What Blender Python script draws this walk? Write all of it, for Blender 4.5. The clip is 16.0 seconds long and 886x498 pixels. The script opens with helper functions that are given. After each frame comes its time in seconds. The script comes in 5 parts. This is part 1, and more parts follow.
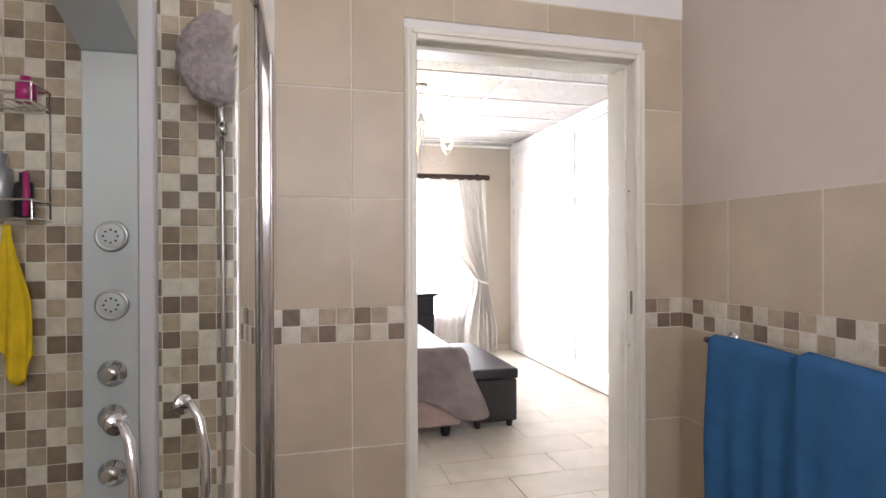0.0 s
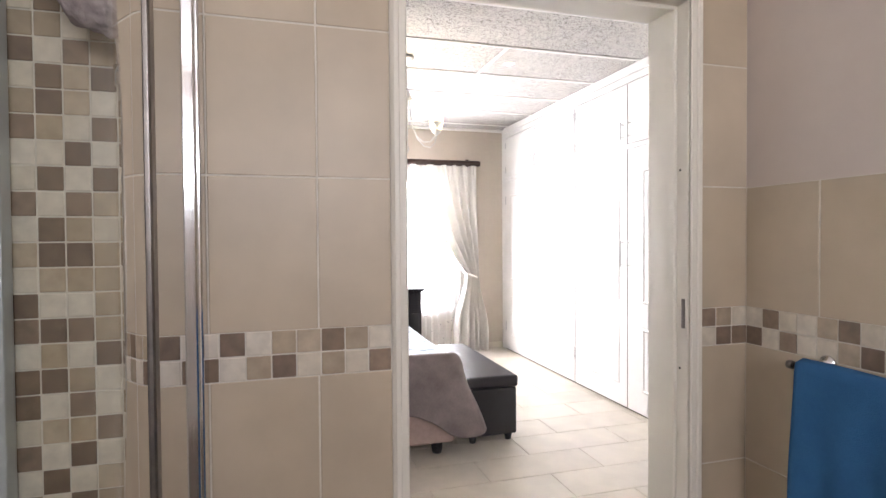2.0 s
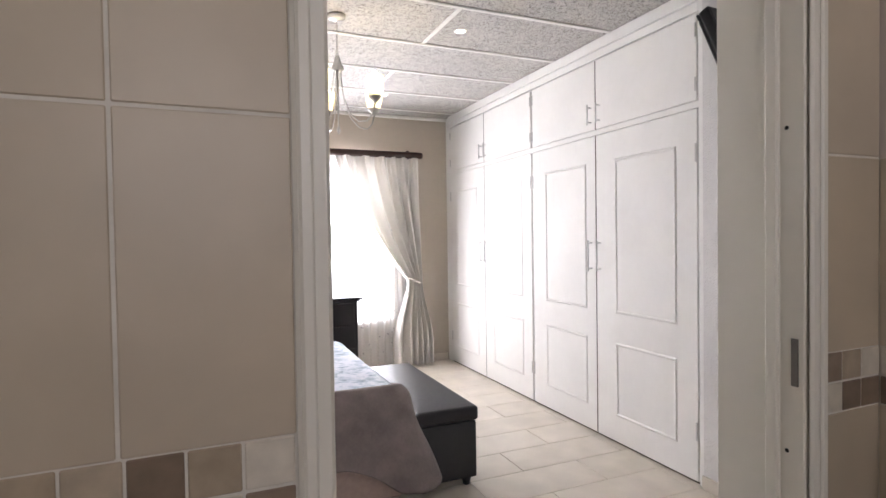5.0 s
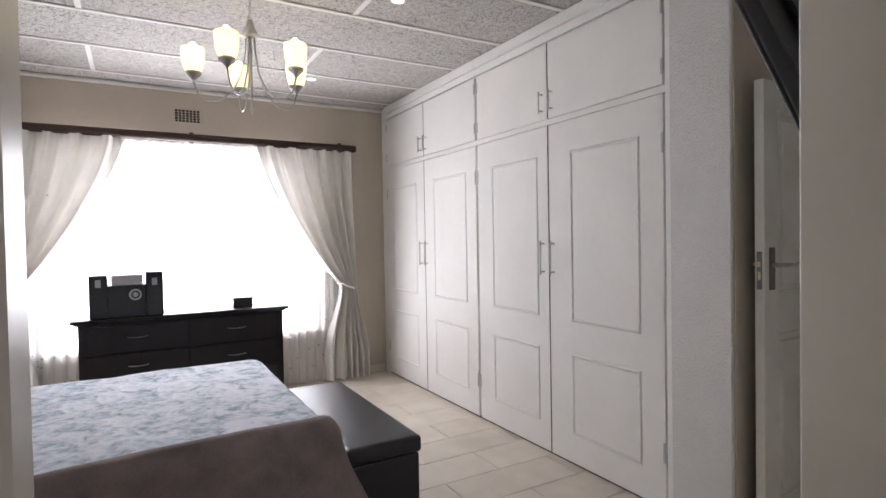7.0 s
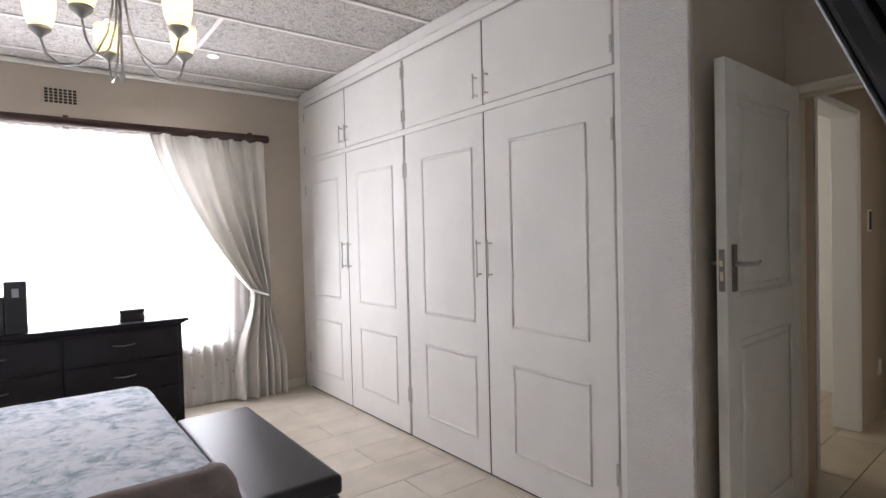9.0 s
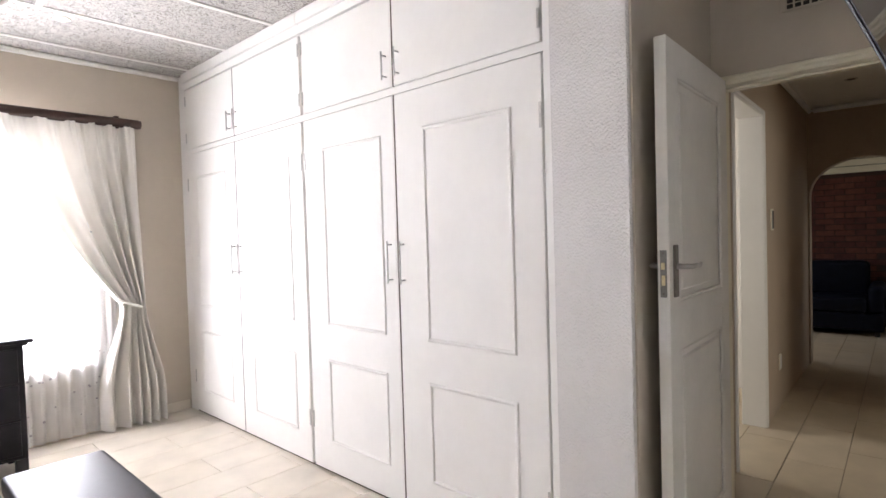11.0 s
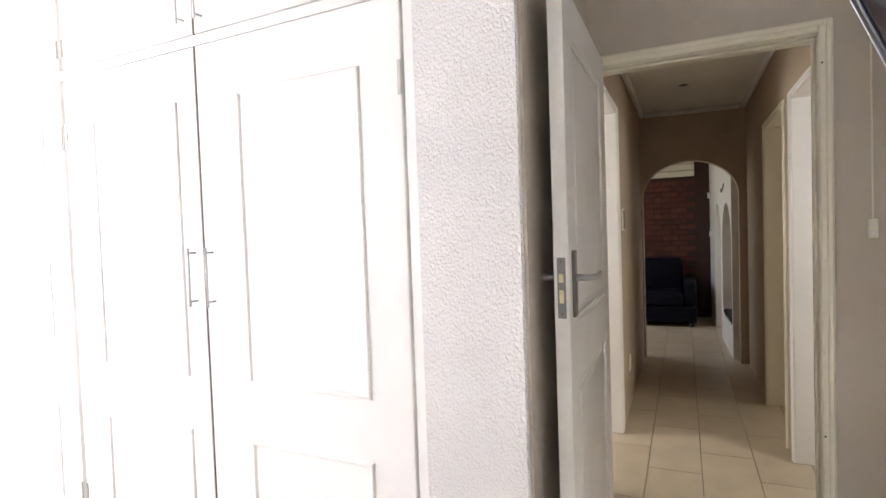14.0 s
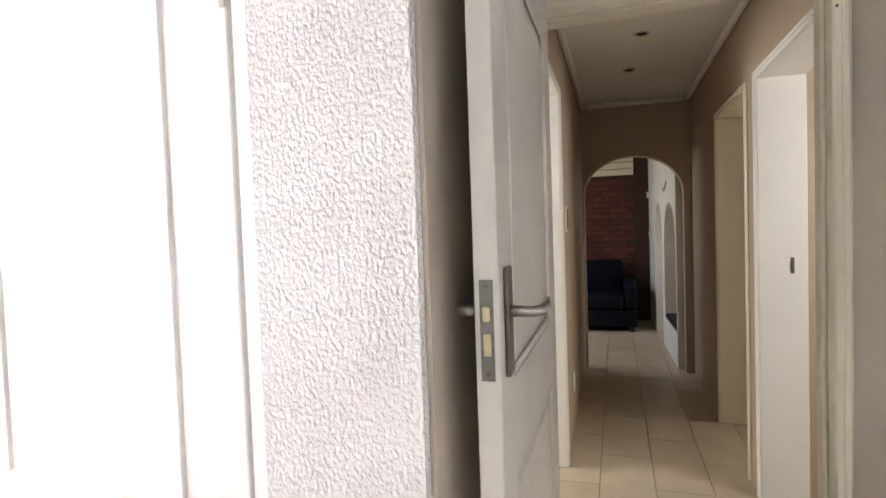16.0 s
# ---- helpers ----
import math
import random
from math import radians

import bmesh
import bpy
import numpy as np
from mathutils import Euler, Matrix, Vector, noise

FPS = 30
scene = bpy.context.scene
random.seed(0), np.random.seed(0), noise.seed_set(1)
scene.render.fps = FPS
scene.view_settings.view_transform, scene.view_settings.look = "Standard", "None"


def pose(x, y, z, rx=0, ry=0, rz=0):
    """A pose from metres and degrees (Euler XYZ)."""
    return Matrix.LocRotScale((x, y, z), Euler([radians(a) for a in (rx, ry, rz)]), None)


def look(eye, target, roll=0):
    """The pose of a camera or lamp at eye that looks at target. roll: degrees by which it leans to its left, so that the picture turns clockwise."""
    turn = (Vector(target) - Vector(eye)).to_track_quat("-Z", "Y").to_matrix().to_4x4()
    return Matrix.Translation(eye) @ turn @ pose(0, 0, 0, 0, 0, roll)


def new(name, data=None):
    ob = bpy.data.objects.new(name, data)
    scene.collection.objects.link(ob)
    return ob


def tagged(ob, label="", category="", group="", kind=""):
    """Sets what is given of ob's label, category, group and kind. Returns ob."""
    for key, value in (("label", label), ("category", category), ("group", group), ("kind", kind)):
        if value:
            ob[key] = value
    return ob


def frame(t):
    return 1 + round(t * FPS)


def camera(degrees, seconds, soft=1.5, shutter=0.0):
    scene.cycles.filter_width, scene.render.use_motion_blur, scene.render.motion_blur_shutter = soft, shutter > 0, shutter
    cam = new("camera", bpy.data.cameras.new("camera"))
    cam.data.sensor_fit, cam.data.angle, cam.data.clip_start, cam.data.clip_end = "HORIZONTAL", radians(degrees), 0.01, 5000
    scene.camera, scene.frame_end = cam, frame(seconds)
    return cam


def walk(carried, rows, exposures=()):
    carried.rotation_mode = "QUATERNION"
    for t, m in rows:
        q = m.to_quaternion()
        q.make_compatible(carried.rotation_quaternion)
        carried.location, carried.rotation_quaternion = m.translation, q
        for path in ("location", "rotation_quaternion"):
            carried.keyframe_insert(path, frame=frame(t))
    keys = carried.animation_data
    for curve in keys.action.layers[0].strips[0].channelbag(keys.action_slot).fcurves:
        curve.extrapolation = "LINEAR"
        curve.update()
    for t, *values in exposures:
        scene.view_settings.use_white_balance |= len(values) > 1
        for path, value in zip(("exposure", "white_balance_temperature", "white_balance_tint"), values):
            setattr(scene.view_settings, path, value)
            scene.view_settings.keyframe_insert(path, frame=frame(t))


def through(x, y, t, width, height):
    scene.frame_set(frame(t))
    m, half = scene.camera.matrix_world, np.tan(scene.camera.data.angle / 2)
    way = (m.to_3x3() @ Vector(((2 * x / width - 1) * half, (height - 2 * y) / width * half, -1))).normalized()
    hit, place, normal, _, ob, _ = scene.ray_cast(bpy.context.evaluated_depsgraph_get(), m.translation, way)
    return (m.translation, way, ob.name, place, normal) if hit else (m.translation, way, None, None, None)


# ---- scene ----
cam = camera(78.6, 16.0)
PATH = [
    (0, (0.144, 0.106, 1.349), (0.646, 2.042, 1.345), -0.2),
    (0.5, (0.18, 0.218, 1.356), (0.691, 2.152, 1.342), -0.3),
    (1, (0.195, 0.332, 1.353), (0.717, 2.262, 1.316), -0.4),
    (1.5, (0.216, 0.457, 1.362), (0.752, 2.383, 1.319), -0.4),
    (2, (0.226, 0.577, 1.369), (0.784, 2.497, 1.326), -0.4),
    (2.5, (0.252, 0.674, 1.368), (0.838, 2.586, 1.324), -0.4),
    (3, (0.278, 0.784, 1.372), (0.894, 2.686, 1.33), -0.6),
    (5.5, (0.432, 1.37, 1.375), (1.266, 3.187, 1.33), -0.8),
    (6, (0.481, 1.482, 1.369), (1.37, 3.272, 1.325), -0.8),
    (6.5, (0.522, 1.579, 1.376), (1.464, 3.342, 1.331), -1.0),
    (7, (0.565, 1.66, 1.368), (1.556, 3.397, 1.325), -1.0),
    (7.5, (0.614, 1.746, 1.363), (1.659, 3.451, 1.319), -1.0),
    (8, (0.666, 1.832, 1.362), (1.764, 3.503, 1.319), -1.2),
    (10.5, (0.939, 2.207, 1.361), (2.342, 3.632, 1.306), -1.6),
    (11, (1.0, 2.278, 1.362), (2.466, 3.638, 1.307), -1.7),
    (11.5, (1.065, 2.365, 1.366), (2.598, 3.649, 1.307), -1.7),
    (12, (1.122, 2.433, 1.364), (2.721, 3.634, 1.304), -1.8),
    (12.5, (1.175, 2.493, 1.364), (2.837, 3.604, 1.298), -1.8),
    (13, (1.253, 2.537, 1.357), (2.967, 3.565, 1.291), -1.9),
    (13.5, (1.346, 2.581, 1.364), (3.104, 3.533, 1.299), -2.1),
    (14, (1.444, 2.625, 1.368), (3.236, 3.512, 1.298), -2.0),
    (14.5, (1.563, 2.661, 1.356), (3.384, 3.485, 1.285), -2.0),
    (15, (1.716, 2.698, 1.355), (3.562, 3.467, 1.290), -2.3),
    (15.5, (1.874, 2.724, 1.360), (3.734, 3.455, 1.293), -2.2),
    (16, (2.034, 2.749, 1.368), (3.912, 3.434, 1.291), -2.0),
]
# lamp strengths in watts, and the exposure along the walk
WINDOW_W, BATH_W, SIDE_W, SOUTH_W, LOUNGE_W = 248, 21.0, 22, 15, 4.2
BULB, SPOT = 26, 10
EXPOSURES = [(0.0, 1.33), (3.0, 1.18), (4.3, 0.76), (5.5, 0.26), (8.0, -0.36), (10.5, 0.50), (12.5, 1.14), (14.0, 1.38), (16.0, 1.5)]

walk(cam, [(t, look(eye, target, roll)) for t, eye, target, roll in PATH], EXPOSURES)

# ---- world and light ----
world = bpy.data.worlds.new("world")
scene.world = world
world.use_nodes = True
wn = world.node_tree
sky = wn.nodes.new("ShaderNodeTexSky")
sky.sky_type = "NISHITA"
sky.sun_disc = False
sky.sun_elevation, sky.sun_rotation = radians(58), radians(20)
wn.nodes["Background"].inputs["Strength"].default_value = 0.12
wn.links.new(sky.outputs[0], wn.nodes["Background"].inputs[0])

sun_data = bpy.data.lights.new("sun", "SUN")
sun_data.energy, sun_data.angle, sun_data.color = 2.5, radians(0.5), (1, 0.95, 0.87)
sun = new("sun", sun_data)
sun.matrix_world = look((3, 12, 14), (1, 6, 0))


def area(name, at, to, w, h, watts, color=(1, 1, 1)):
    d = bpy.data.lights.new(name, "AREA")
    d.shape, d.size, d.size_y, d.energy, d.color = "RECTANGLE", w, h, watts, color
    ob = new(name, d)
    ob.matrix_world = look(at, to)
    return ob


area("window_daylight", (0.97, 6.93, 1.33), (0.97, 4.0, 1.25), 2.05, 1.6, WINDOW_W, (0.90, 0.89, 0.985))
area("bath_window_daylight", (0.35, -1.27, 1.95), (0.35, 2.0, 5.2), 1.0, 0.6, BATH_W, (0.93, 0.91, 1.0))
# unseen lamps added to brighten the passage from its windowless side rooms
area("side_room_daylight", (4.7, 5.55, 1.5), (4.7, 3.0, 1.2), 1.0, 1.1, SIDE_W, (1.0, 0.97, 0.93))
area("south_room_daylight", (3.93, 1.0, 1.5), (5.0, 1.35, 1.3), 1.0, 1.1, SOUTH_W, (1.0, 0.98, 0.95))
area("end_room_daylight", (5.75, -0.42, 1.5), (5.75, 2.2, 1.2), 0.9, 1.1, SOUTH_W * 0.6, (1.0, 0.95, 0.86))
# added lamps out of view, to brighten the lounge and the hatch
area("lounge_daylight", (8.3, 4.52, 1.5), (8.2, 2.4, 0.7), 1.2, 1.1, LOUNGE_W, (1.0, 0.97, 0.93))
area("kitchen_daylight", (8.6, 0.52, 1.5), (8.6, 2.4, 1.1), 1.0, 0.9, LOUNGE_W, (1.0, 0.97, 0.93))


# ---- materials ----
def mat(name, color, rough=0.6, metal=0.0, var=0.1, scale=6.0, bump=0.0, bump_scale=60.0, spec=0.5, coat=0.0, tint=None):
    """A plain surface with two scales of variation and fine relief."""
    m = bpy.data.materials.new(name)
    m.use_nodes = True
    t = m.node_tree
    b = t.nodes["Principled BSDF"]
    b.inputs["Roughness"].default_value = rough
    b.inputs["Metallic"].default_value = metal
    b.inputs["Specular IOR Level"].default_value = spec
    b.inputs["Coat Weight"].default_value = coat
    co = t.nodes.new("ShaderNodeTexCoord")
    n1 = t.nodes.new("ShaderNodeTexNoise")
    n1.inputs["Scale"].default_value, n1.inputs["Detail"].default_value = scale, 4
    n2 = t.nodes.new("ShaderNodeTexNoise")
    n2.inputs["Scale"].default_value, n2.inputs["Detail"].default_value = scale * 9, 3
    for n in (n1, n2):
        t.links.new(co.outputs["Object"], n.inputs["Vector"])
    add = t.nodes.new("ShaderNodeMath")
    add.operation = "MULTIPLY_ADD"
    add.inputs[1].default_value = 0.35
    t.links.new(n2.outputs[0], add.inputs[0])
    t.links.new(n1.outputs[0], add.inputs[2])
    ramp = t.nodes.new("ShaderNodeValToRGB")
    lo = tint or tuple(c * (1 - var) for c in color)
    hi = tuple(min(1, c * (1 + var * 0.6)) for c in color)
    ramp.color_ramp.elements[0].color, ramp.color_ramp.elements[1].color = (*lo, 1), (*hi, 1)
    ramp.color_ramp.elements[0].position, ramp.color_ramp.elements[1].position = 0.42, 0.92
    t.links.new(add.outputs[0], ramp.inputs[0])
    t.links.new(ramp.outputs[0], b.inputs["Base Color"])
    if bump:
        n3 = t.nodes.new("ShaderNodeTexNoise")
        n3.inputs["Scale"].default_value, n3.inputs["Detail"].default_value = bump_scale, 3
        t.links.new(co.outputs["Object"], n3.inputs["Vector"])
        bp = t.nodes.new("ShaderNodeBump")
        bp.inputs["Strength"].default_value, bp.inputs["Distance"].default_value = bump, 0.004
        t.links.new(n3.outputs[0], bp.inputs["Height"])
        t.links.new(bp.outputs[0], b.inputs["Normal"])
    m["ramp"] = ramp.name
    return m


def piece_mat(name, colors, rough, blotch=0.08, scale=12.0, bump=0.15, bump_scale=40.0):
    """For tiles: each piece takes one of the colours by its own random number, with clouding on top."""
    m = bpy.data.materials.new(name)
    m.use_nodes = True
    t = m.node_tree
    b = t.nodes["Principled BSDF"]
    b.inputs["Roughness"].default_value = rough
    info = t.nodes.new("ShaderNodeObjectInfo")
    geo = t.nodes.new("ShaderNodeNewGeometry")
    mix = t.nodes.new("ShaderNodeMath")
    mix.operation = "ADD"
    t.links.new(info.outputs["Random"], mix.inputs[0])
    t.links.new(geo.outputs["Random Per Island"], mix.inputs[1])
    fr = t.nodes.new("ShaderNodeMath")
    fr.operation = "FRACT"
    t.links.new(mix.outputs[0], fr.inputs[0])
    ramp = t.nodes.new("ShaderNodeValToRGB")
    ramp.color_ramp.interpolation = "CONSTANT"
    e = ramp.color_ramp.elements
    e[0].color, e[0].position = (*colors[0], 1), 0
    e[1].color, e[1].position = (*colors[1], 1), 1 / len(colors)
    for i, c in enumerate(colors[2:], 2):
        e.new(i / len(colors)).color = (*c, 1)
    t.links.new(fr.outputs[0], ramp.inputs[0])
    co = t.nodes.new("ShaderNodeNewGeometry")
    n = t.nodes.new("ShaderNodeTexNoise")
    n.inputs["Scale"].default_value, n.inputs["Detail"].default_value = scale, 5
    t.links.new(co.outputs["Position"], n.inputs["Vector"])
    r2 = t.nodes.new("ShaderNodeMapRange")
    r2.inputs["From Min"].default_value, r2.inputs["From Max"].default_value = 0.3, 0.7
    r2.inputs["To Min"].default_value, r2.inputs["To Max"].default_value = 1 - blotch, 1 + blotch
    t.links.new(n.outputs[0], r2.inputs[0])
    mul = t.nodes.new("ShaderNodeVectorMath")
    mul.operation = "MULTIPLY"
    t.links.new(ramp.outputs[0], mul.inputs[0])
    t.links.new(r2.outputs[0], mul.inputs[1])
    t.links.new(mul.outputs[0], b.inputs["Base Color"])
    if bump:
        n3 = t.nodes.new("ShaderNodeTexNoise")
        n3.inputs["Scale"].default_value = bump_scale
        t.links.new(co.outputs["Position"], n3.inputs["Vector"])
        bp = t.nodes.new("ShaderNodeBump")
        bp.inputs["Strength"].default_value, bp.inputs["Distance"].default_value = bump, 0.002
        t.links.new(n3.outputs[0], bp.inputs["Height"])
        t.links.new(bp.outputs[0], b.inputs["Normal"])
    return m


def glass_mat(name, color=(1, 1, 1), rough=0.0, ior=1.45):
    """Thin clear glass: mostly see-through, mirror-like by Fresnel."""
    m = bpy.data.materials.new(name)
    m.use_nodes = True
    t = m.node_tree
    t.nodes.clear()
    out = t.nodes.new("ShaderNodeOutputMaterial")
    tr = t.nodes.new("ShaderNodeBsdfTransparent")
    tr.inputs[0].default_value = (*color, 1)
    gl = t.nodes.new("ShaderNodeBsdfGlossy")
    gl.inputs["Roughness"].default_value = rough
    fre = t.nodes.new("ShaderNodeFresnel")
    fre.inputs[0].default_value = ior
    mx = t.nodes.new("ShaderNodeMixShader")
    t.links.new(fre.outputs[0], mx.inputs[0])
    t.links.new(tr.outputs[0], mx.inputs[1])
    t.links.new(gl.outputs[0], mx.inputs[2])
    t.links.new(mx.outputs[0], out.inputs[0])
    return m


def cloth_mat(name, color, through, clear=0.0, scale=400.0, var=0.1):
    """Thin woven cloth: diffuse, light let through, and open weave."""
    m = bpy.data.materials.new(name)
    m.use_nodes = True
    t = m.node_tree
    t.nodes.clear()
    out = t.nodes.new("ShaderNodeOutputMaterial")
    df = t.nodes.new("ShaderNodeBsdfDiffuse")
    tl = t.nodes.new("ShaderNodeBsdfTranslucent")
    n = t.nodes.new("ShaderNodeTexNoise")
    n.inputs["Scale"].default_value, n.inputs["Detail"].default_value = 7, 6
    co = t.nodes.new("ShaderNodeTexCoord")
    t.links.new(co.outputs["Object"], n.inputs["Vector"])
    ramp = t.nodes.new("ShaderNodeValToRGB")
    ramp.color_ramp.elements[0].color = (*[c * (1 - var) for c in color], 1)
    ramp.color_ramp.elements[1].color = (*[min(1, c * (1 + var)) for c in color], 1)
    t.links.new(n.outputs[0], ramp.inputs[0])
    w = t.nodes.new("ShaderNodeTexNoise")
    w.inputs["Scale"].default_value = scale
    t.links.new(co.outputs["Object"], w.inputs["Vector"])
    bp = t.nodes.new("ShaderNodeBump")
    bp.inputs["Strength"].default_value, bp.inputs["Distance"].default_value = 0.25, 0.002
    t.links.new(w.outputs[0], bp.inputs["Height"])
    for s in (df, tl):
        t.links.new(ramp.outputs[0], s.inputs["Color"])
        t.links.new(bp.outputs[0], s.inputs["Normal"])
    m1 = t.nodes.new("ShaderNodeMixShader")
    m1.inputs[0].default_value = through
    t.links.new(df.outputs[0], m1.inputs[1])
    t.links.new(tl.outputs[0], m1.inputs[2])
    tr = t.nodes.new("ShaderNodeBsdfTransparent")
    m2 = t.nodes.new("ShaderNodeMixShader")
    m2.inputs[0].default_value = clear
    t.links.new(m1.outputs[0], m2.inputs[1])
    t.links.new(tr.outputs[0], m2.inputs[2])
    t.links.new(m2.outputs[0], out.inputs[0])
    return m


def glow_mat(name, color, strength):
    m = bpy.data.materials.new(name)
    m.use_nodes = True
    b = m.node_tree.nodes["Principled BSDF"]
    b.inputs["Base Color"].default_value = (*color, 1)
    b.inputs["Emission Color"].default_value = (*color, 1)
    b.inputs["Emission Strength"].default_value = strength
    return m


M = {}
M["plaster"] = mat("warm_grey_plaster", (0.52, 0.455, 0.375), 0.75, var=0.06, scale=2.5, bump=0.12, bump_scale=180)
M["white_wall"] = mat("white_plaster", (0.80, 0.78, 0.745), 0.7, var=0.05, scale=2.5, bump=0.1, bump_scale=160)
M["bath_paint"] = mat("bathroom_paint", (0.63, 0.555, 0.495), 0.45, var=0.05, scale=2, bump=0.05, bump_scale=120)
M["passage"] = mat("passage_paint", (0.44, 0.35, 0.26), 0.6, var=0.06, scale=2.5, bump=0.06, bump_scale=150)
M["white_paint"] = mat("white_satin_paint", (0.81, 0.79, 0.755), 0.62, var=0.04, scale=3, bump=0.05, bump_scale=90, spec=0.2)
M["frame_paint"] = mat("warm_white_gloss_paint", (0.80, 0.76, 0.665), 0.36, var=0.03, scale=5, bump=0.03, bump_scale=80)
M["cream_paint"] = mat("cream_gloss_paint", (0.80, 0.75, 0.61), 0.35, var=0.03, scale=4, bump=0.03, bump_scale=80)
M["door_paint"] = mat("worn_cream_door_paint", (0.75, 0.73, 0.68), 0.32, var=0.08, scale=5, bump=0.06, bump_scale=60)
M["ceiling_white"] = mat("white_ceiling", (0.78, 0.76, 0.72), 0.8, var=0.04, scale=2)
M["grout"] = mat("pale_grout", (0.70, 0.66, 0.58), 0.9, var=0.12, scale=20)
M["mortar"] = mat("brick_mortar", (0.060, 0.028, 0.023), 0.9, var=0.2, scale=20)
M["floor_grout"] = mat("floor_grout", (0.33, 0.27, 0.21), 0.9, var=0.2, scale=20)
M["chrome"] = mat("chrome", (0.75, 0.75, 0.76), 0.12, metal=1, var=0.05, scale=10)
M["steel"] = mat("brushed_steel", (0.55, 0.54, 0.52), 0.35, metal=1, var=0.12, scale=30)
M["dark_metal"] = mat("dark_worn_metal", (0.22, 0.20, 0.18), 0.42, metal=1, var=0.2, scale=30)
M["lock_steel"] = mat("grey_lock_steel", (0.26, 0.25, 0.235), 0.4, metal=1, var=0.2, scale=40)
M["brass"] = mat("brass", (0.75, 0.66, 0.42), 0.35, metal=1, var=0.15, scale=40)
M["dark_wood"] = mat("dark_stained_wood", (0.010, 0.008, 0.010), 0.42, var=0.4, scale=8, bump=0.06, spec=0.3)
M["rod_wood"] = mat("mahogany_stained_wood", (0.045, 0.018, 0.012), 0.38, var=0.35, scale=14)
M["leather"] = mat("black_leather", (0.014, 0.013, 0.017), 0.38, var=0.2, scale=14, bump=0.35, bump_scale=220)
M["black"] = mat("black_plastic", (0.012, 0.012, 0.014), 0.35, var=0.2, scale=30)
M["silver"] = mat("silver_plastic", (0.42, 0.42, 0.45), 0.35, metal=0.6, var=0.1, scale=30)
M["grey_panel"] = mat("silver_grey_shower_panel", (0.56, 0.60, 0.62), 0.3, metal=0.25, var=0.04, scale=3)
# shadow colour for the strips between and under the wardrobe doors
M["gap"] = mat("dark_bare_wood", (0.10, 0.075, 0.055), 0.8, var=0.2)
M["hole"] = mat("dark_hollow", (0.02, 0.018, 0.015), 0.9, var=0.2)
M["tile"] = piece_mat("beige_wall_tile", [(0.53, 0.445, 0.33), (0.55, 0.465, 0.35), (0.515, 0.43, 0.315)], 0.42, 0.09, 5.0, 0.08)
# floor is unseen; brown only to cut the light bounced up the walls
M["bath_floor"] = mat("brown_bathroom_floor", (0.17, 0.135, 0.10), 0.5, var=0.2, scale=6)
MOSAIC = {"L": piece_mat("pale_mosaic_tile", [(0.66, 0.60, 0.50), (0.62, 0.56, 0.455), (0.68, 0.625, 0.53)], 0.32, 0.12, 30.0),
          "M": piece_mat("tan_mosaic_tile", [(0.44, 0.355, 0.25), (0.39, 0.315, 0.225), (0.48, 0.395, 0.29)], 0.32, 0.14, 30.0),
          "D": piece_mat("brown_mosaic_tile", [(0.22, 0.16, 0.11), (0.27, 0.20, 0.145), (0.20, 0.145, 0.105)], 0.32, 0.18, 30.0)}
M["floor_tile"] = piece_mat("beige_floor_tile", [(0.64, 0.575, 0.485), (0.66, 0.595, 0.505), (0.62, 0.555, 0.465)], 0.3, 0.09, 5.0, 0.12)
# same tile as above, with the passage's dimmer light put into its colour
M["passage_tile"] = piece_mat("dimmed_floor_tile", [(0.50, 0.42, 0.31), (0.52, 0.44, 0.33), (0.48, 0.40, 0.29)], 0.36, 0.09, 5.0, 0.12)
M["glass"] = glass_mat("shower_glass", (0.86, 0.885, 0.85), 0.03, 1.09)
M["pane"] = glass_mat("window_glass", (0.97, 0.98, 0.98), 0.0)
M["curtain"] = cloth_mat("cream_curtain_cloth", (0.74, 0.71, 0.66), 0.06, 0.0, 420)
M["sheer"] = cloth_mat("white_sheer_cloth", (0.93, 0.93, 0.93), 0.6, 0.25, 500, 0.03)
M["throw"] = mat("grey_fleece", (0.225, 0.185, 0.175), 0.95, var=0.25, scale=9, bump=0.5, bump_scale=300, spec=0.1)
for weight, socket in ((0.2, "Sheen Weight"), (0.4, "Sheen Roughness")):
    M["throw"].node_tree.nodes["Principled BSDF"].inputs[socket].default_value = weight
M["divan"] = mat("dusty_pink_divan_cloth", (0.45, 0.34, 0.30), 0.9, var=0.1, scale=40, bump=0.3, bump_scale=400, spec=0.1)
M["blue_towel"] = mat("blue_terry_towel", (0.045, 0.15, 0.335), 0.95, var=0.12, scale=12, bump=0.7, bump_scale=350, spec=0.1)
M["yellow"] = mat("yellow_cloth", (0.75, 0.52, 0.03), 0.9, var=0.2, scale=20, bump=0.4, bump_scale=300, spec=0.1)
M["puff"] = mat("lilac_mesh_sponge", (0.42, 0.36, 0.37), 0.9, var=0.3, scale=60, bump=0.8, bump_scale=120, spec=0.1)
M["magenta"] = mat("magenta_plastic", (0.42, 0.02, 0.16), 0.35, var=0.1)
M["bulb"] = glow_mat("warm_lit_bulb", (1.0, 0.86, 0.62), BULB)
M["spot"] = glow_mat("warm_lit_downlight", (1.0, 0.9, 0.72), SPOT)
M["brick"] = piece_mat("red_brick", [(0.095, 0.028, 0.022), (0.11, 0.033, 0.024), (0.085, 0.025, 0.020), (0.115, 0.036, 0.026)], 0.85, 0.2, 20.0, 0.6)
M["navy"] = mat("navy_leather", (0.005, 0.006, 0.013), 0.55, var=0.3, scale=10, bump=0.2, spec=0.12)
M["soil"] = mat("garden_ground", (0.22, 0.19, 0.12), 0.95, var=0.3, scale=0.6)


